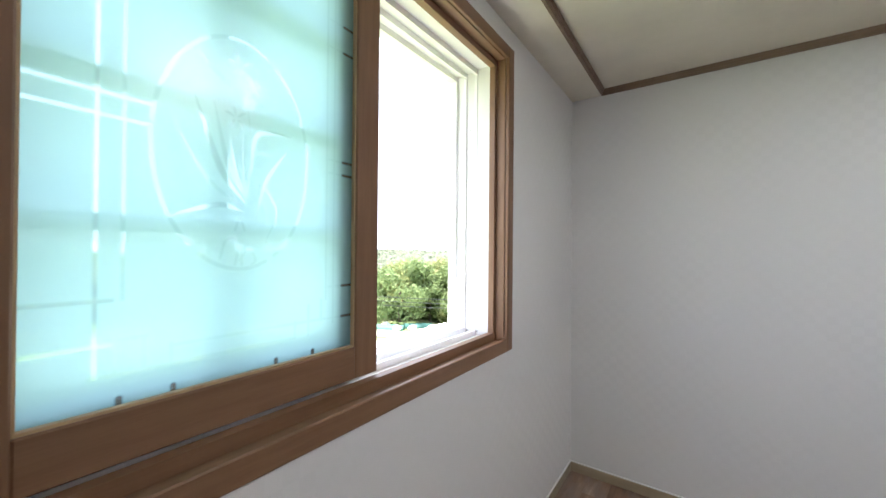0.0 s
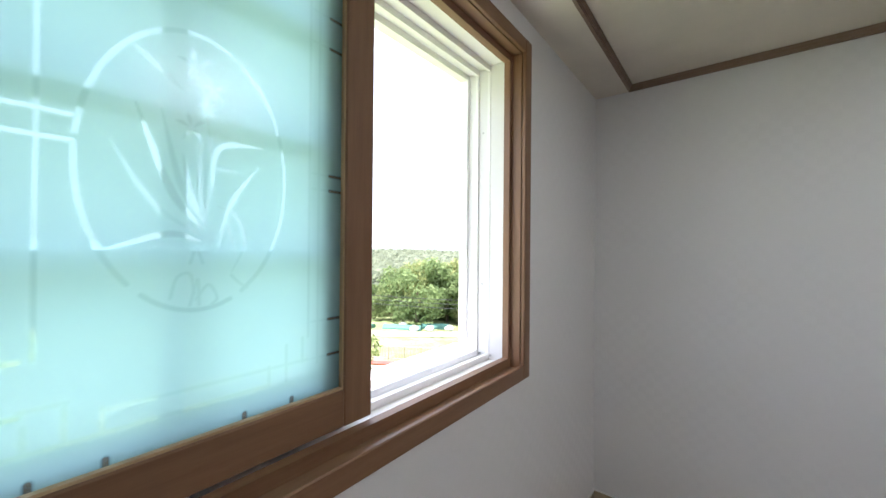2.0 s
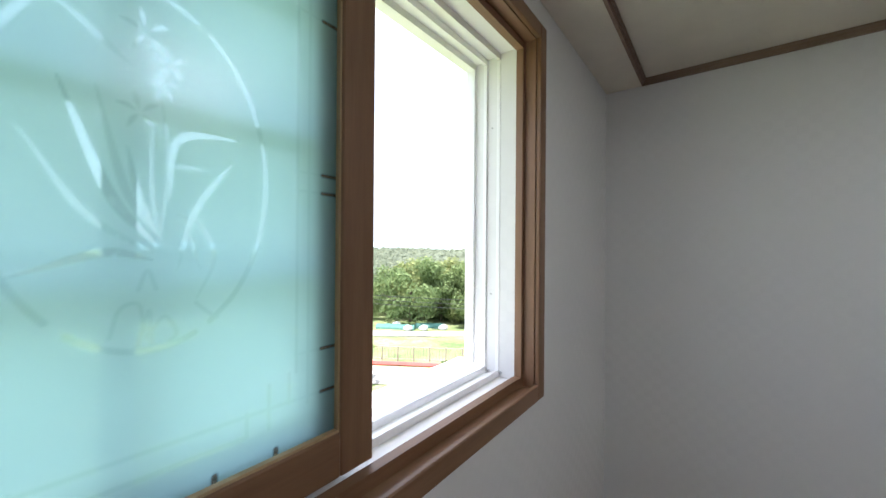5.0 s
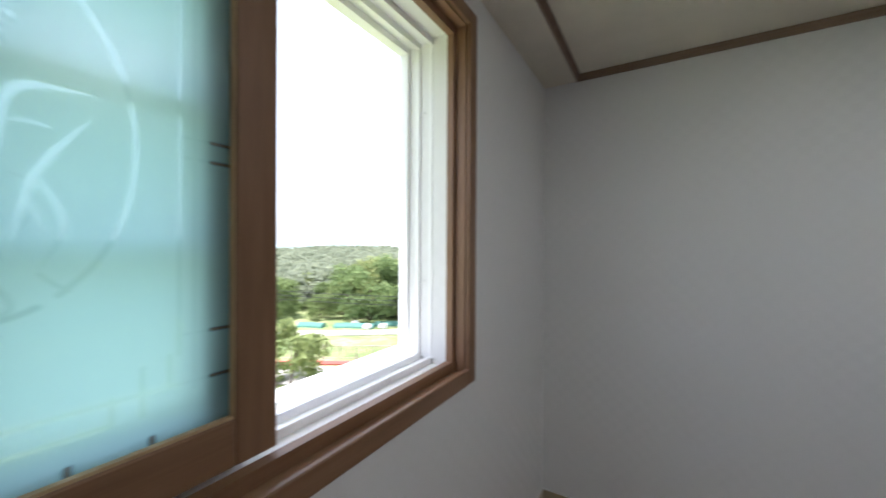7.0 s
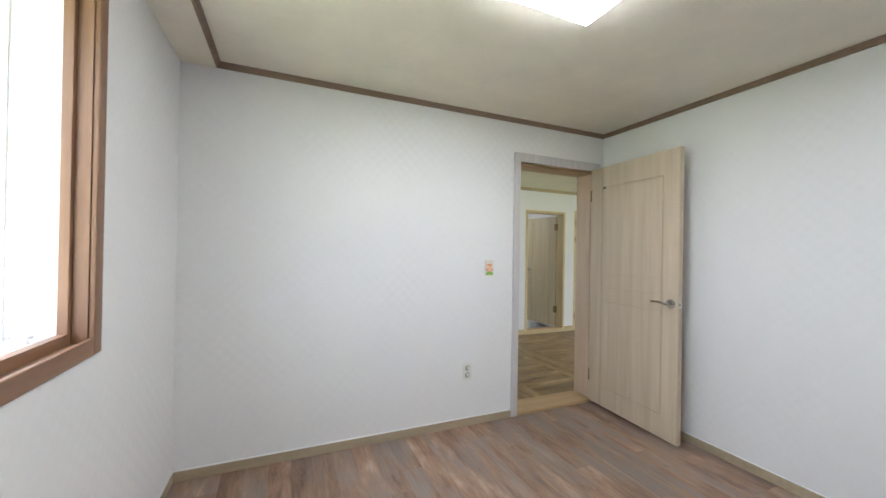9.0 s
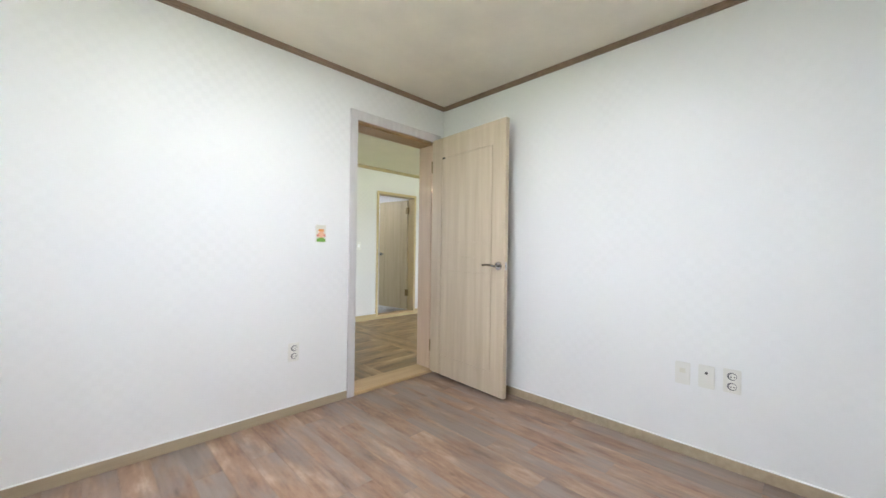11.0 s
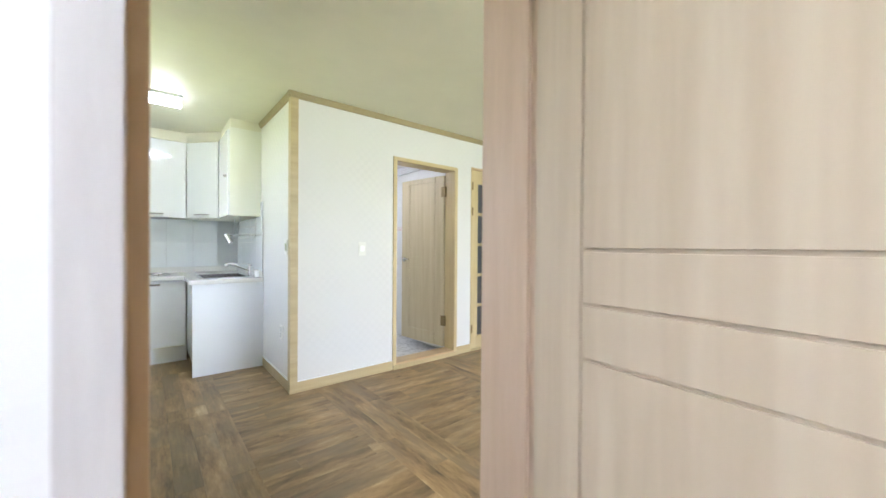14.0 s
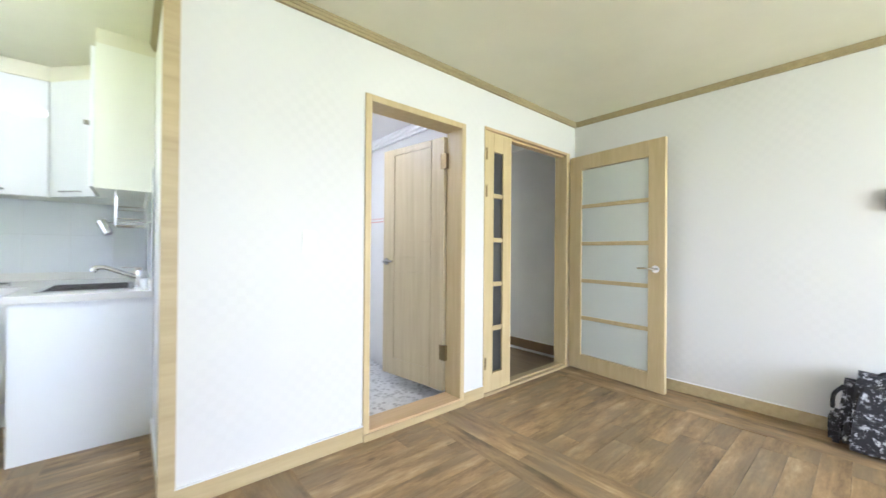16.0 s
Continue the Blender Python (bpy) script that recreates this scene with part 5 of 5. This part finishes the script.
# distant ridges, with the air's blue haze painted as their colour
RIDGE_HAZE_TINT = painted("blue_haze_tinted_ridge", (0.36, 0.45, 0.52), 1.0, 0.1, 0.01)
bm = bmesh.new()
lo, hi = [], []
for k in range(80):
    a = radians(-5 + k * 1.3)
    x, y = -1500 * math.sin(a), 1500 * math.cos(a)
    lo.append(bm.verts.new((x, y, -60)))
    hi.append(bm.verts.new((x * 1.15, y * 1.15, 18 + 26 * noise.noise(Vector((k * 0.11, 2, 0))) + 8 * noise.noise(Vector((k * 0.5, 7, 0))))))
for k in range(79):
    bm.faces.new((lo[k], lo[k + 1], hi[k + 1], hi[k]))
ridge = solid("backdrop_ridge", bm, RIDGE_HAZE_TINT, "mountain ridge on the horizon, coloured pale blue for haze", "backdrop")

# fence with a red kerb
FENCE_MAT = painted("brown_gray_rail", (0.33, 0.27, 0.22), 0.6)
KERB = painted("red_kerb_paint", (0.50, 0.10, 0.08), 0.7, 0.2)
fence = thing("fence", (-10.5, 20.5, land(-9.7, 20.5)), "low brown metal fence along the lane", "fence")
kerb = None
P0, P1 = Vector((-21.5, 14.0)), Vector((-4.0, 24.5))
rows = []
for k in range(21):
    p = P0.lerp(P1, k / 20)
    rows.append(Vector((p.x, p.y, land(p.x + 0.8, p.y))))
for p in rows:
    part("post", cyl(p - Vector((0, 0, 0.1)), p + Vector((0, 0, 1.05)), 0.045, 8), FENCE_MAT, fence)
for dz in (0.25, 1.0):
    part("rail", tube([p + Vector((0, 0, dz)) for p in rows], 0.028, 6), FENCE_MAT, fence)
bm = bmesh.new()
for k in range(100):
    p = rows[k // 5].lerp(rows[k // 5 + 1], (k % 5) / 5)
    cyl(p + Vector((0, 0, 0.25)), p + Vector((0, 0, 1.0)), 0.014, 5, None, bm)
part("bars", bm, FENCE_MAT, fence)
kb = tube([p + Vector((0.35, -0.45, 0.1)) for p in rows], 0.17, 6)
solid("kerb", kb, KERB, "red painted kerb below the fence", "kerb")
ROAD = painted("pale_concrete_lane", (0.36, 0.34, 0.30), 0.9, 0.12, 30)
bm = bmesh.new()
va = [(bm.verts.new(p + Vector((0.6, -0.9, 0.10))), bm.verts.new(p + Vector((2.0, -3.6, 0.16)))) for p in rows]
for a, b in zip(va, va[1:]):
    bm.faces.new((a[0], a[1], b[1], b[0]))
solid("road_lane", bm, ROAD, "pale concrete lane below the house", "lane")
bm = bmesh.new()
va = []
for k in range(24):
    t = k / 23
    x, y = -27 + 19 * t, 19 + 17 * t ** 1.3
    va.append((bm.verts.new((x, y, land(x + 0.8, y) + 0.06)), bm.verts.new((x - 1.0, y + 1.7, land(x - 0.2, y + 1.7) + 0.06))))
for a, b in zip(va, va[1:]):
    bm.faces.new((a[0], a[1], b[1], b[0]))
solid("road_path", bm, ROAD, "pale dirt path across the meadow", "path")
# vegetable plots: low net tunnels and pale sacks
NET = painted("teal_garden_net", (0.07, 0.19, 0.15), 0.7, 0.25, 25, strength=0.4)
SACK = painted("white_woven_sack", (0.66, 0.66, 0.64), 0.8, 0.15, 40, strength=0.4)


def half_tunnel(length, r, bend):
    """A sheet over hoops, lying along local x, with sagging bays and closed ends."""
    bm = bmesh.new()
    rings = []
    for k in range(9):
        rr = r * (1 - 0.12 * (k % 2))
        rings.append([bm.verts.new((length * k / 8, rr * math.cos(a) + bend * math.sin(k * 0.5), rr * 0.8 * math.sin(a))) for a in np.linspace(0, math.pi, 8)])
    for p, q in zip(rings, rings[1:]):
        for k in range(7):
            bm.faces.new((p[k], p[k + 1], q[k + 1], q[k]))
    bm.faces.new(rings[0]), bm.faces.new(rings[-1][::-1])
    return bm


for x, y, turn, ln in ((-25.5, 24.0, 0.5, 3.6), (-23.0, 26.5, 0.7, 2.6), (-28.5, 22.5, 0.4, 2.4)):
    net = thing("garden_net", Matrix.Translation((x, y, land(x + 0.8, y) - 0.02)) @ Matrix.Rotation(turn, 4, "Z"), "teal net tunnel over a vegetable bed", "garden net", "net tunnels in the plots")
    part("sheet", half_tunnel(ln, 0.55, 0.12), NET, net, "", True)
for x, y, k in ((-22.6, 25.0, 1), (-21.6, 26.0, 2), (-24.6, 25.6, 3), (-20.4, 27.4, 4)):
    sack = thing("garden_sack", (x, y, land(x + 0.8, y) - 0.03), "pale woven sack lying beside the vegetable beds", "sack", "sacks in the plots")
    part("bag", soft_box(-0.45, -0.3, 0, 0.45, 0.3, 0.5, 0.14, 0.3, k), SACK, sack, "", True, True)

# cables strung across the valley
for k in range(3):
    z = -1.9 - 0.35 * k
    pts = [(-34 + 34 * t, 17 + 15 * t, z - 0.7 * (1 - (2 * t - 1) ** 2)) for t in np.linspace(0, 1, 20)]
    cab = thing("power_cable", pts[0], "thin dark power cable across the valley", "cable", "power cables")
    part("cable", tube(pts, 0.022, 5), IRON, cab)
for x, y in ((-34, 17), (0, 32)):
    pole = thing("utility_pole", (x, y, land(x + 0.8, y)), "gray concrete utility pole", "pole")
    part("shaft", cyl((x, y, land(x + 0.8, y) - 0.3), (x, y, -1.2), 0.15, 10, 0.11), GROUT, pole)

# ---- tiles behind the worktop ----
def piece_mesh(name, dx, dy, dz, bevel, material):
    bm = boxes((0, 0, 0, dx, dy, dz), bevel=bevel)
    me = bpy.data.meshes.new(name)
    bm.to_mesh(me)
    bm.free()
    me.materials.append(material)
    return me


def piece(name, me, parent, m):
    o = new(name, me)
    o.parent = parent
    o.matrix_world = m
    return o


tw, th = 0.243, 0.390
tile_me = piece_mesh("tile", tw - 0.003, 0.006, th - 0.003, 0.0012, TILE)
for i in range(7):
    for j in range(-1, 2):
        x = 0.905 + i * tw - 0.0
        if x + tw > 2.6:
            continue
        piece("tile", tile_me, wall_kitchen_back, Matrix.Translation((x, 6.944, 0.79 + j * th)))
for i in range(3):
    for j in range(-2, 4):
        piece("tile", tile_me, wall_hall_west, Matrix.Translation((0.8905 + 0.006, 6.20 + i * tw, 0.79 + j * th)) @ Matrix.Rotation(radians(90), 4, "Z"))
for i in range(5):
    for j in range(-1, 2):
        piece("tile", tile_me, wall_kitchen_east, Matrix.Translation((2.5735, 5.73 + i * tw, 0.79 + j * th)) @ Matrix.Rotation(radians(90), 4, "Z"))

# ---- floor boards ----
MESHES = {}


def board(parent, material, x0, y0, x1, y1, along):
    """One plank filling a rectangle; its length lies along local x."""
    ln, w = (x1 - x0, y1 - y0) if along == "x" else (y1 - y0, x1 - x0)
    if ln < 0.03 or w < 0.01:
        return
    key = (material.name, round(ln, 2), round(w, 3))
    if key not in MESHES:
        MESHES[key] = piece_mesh("plank", ln - 0.0005, w - 0.0005, 0.007, 0.0006, material)
    if along == "x":
        m = Matrix.Translation((x0, y0, -0.007))
    else:
        m = Matrix.Translation((x1, y0, -0.007)) @ Matrix.Rotation(radians(90), 4, "Z")
    piece("plank", MESHES[key], parent, m)


def lay(parent, material, x0, y0, x1, y1, along, w, length, seed):
    rnd = random.Random(seed)
    a0, a1, b0, b1 = (x0, x1, y0, y1) if along == "x" else (y0, y1, x0, x1)
    n = max(1, round((b1 - b0) / w))
    w = (b1 - b0) / n
    for k in range(n):
        p = a0 - rnd.choice((0, 0.2, 0.4, 0.6, 0.8)) * length
        while p < a1:
            s, e = max(p, a0), min(p + length, a1)
            if e > s:
                c0, c1 = b0 + k * w, b0 + (k + 1) * w
                board(parent, material, *((s, c0, e, c1) if along == "x" else (c0, s, c1, e)), along)
            p += length


lay(floor_bedroom, FLOOR_BED, XW, YS, XE, YN - 0.004, "y", 0.122, 0.92, 1)
HB = [(0.89, 1.70, "x"), (1.70, 2.15, "y"), (2.15, 2.76, "x"), (2.76, 3.09, "y"), (3.09, 3.90, "x"), (3.90, 4.25, "y"), (4.25, 5.36, "x"), (5.36, 5.75, "y")]
for k, (a, b, al) in enumerate(HB):
    lay(floor_hall, FLOOR_HALL, a, 2.694, min(b, 5.75), YP, al, 0.111, 0.92, 30 + k)
for k, (a, b, al) in enumerate(HB[:3]):
    lay(floor_hall, FLOOR_HALL, a, YP, min(b, 2.58), 6.42, al, 0.111, 0.92, 50 + k)
lay(floor_hall, FLOOR_HALL, 2.74, YS, 5.75, 2.694, "x", 0.2, 1.5, 90)
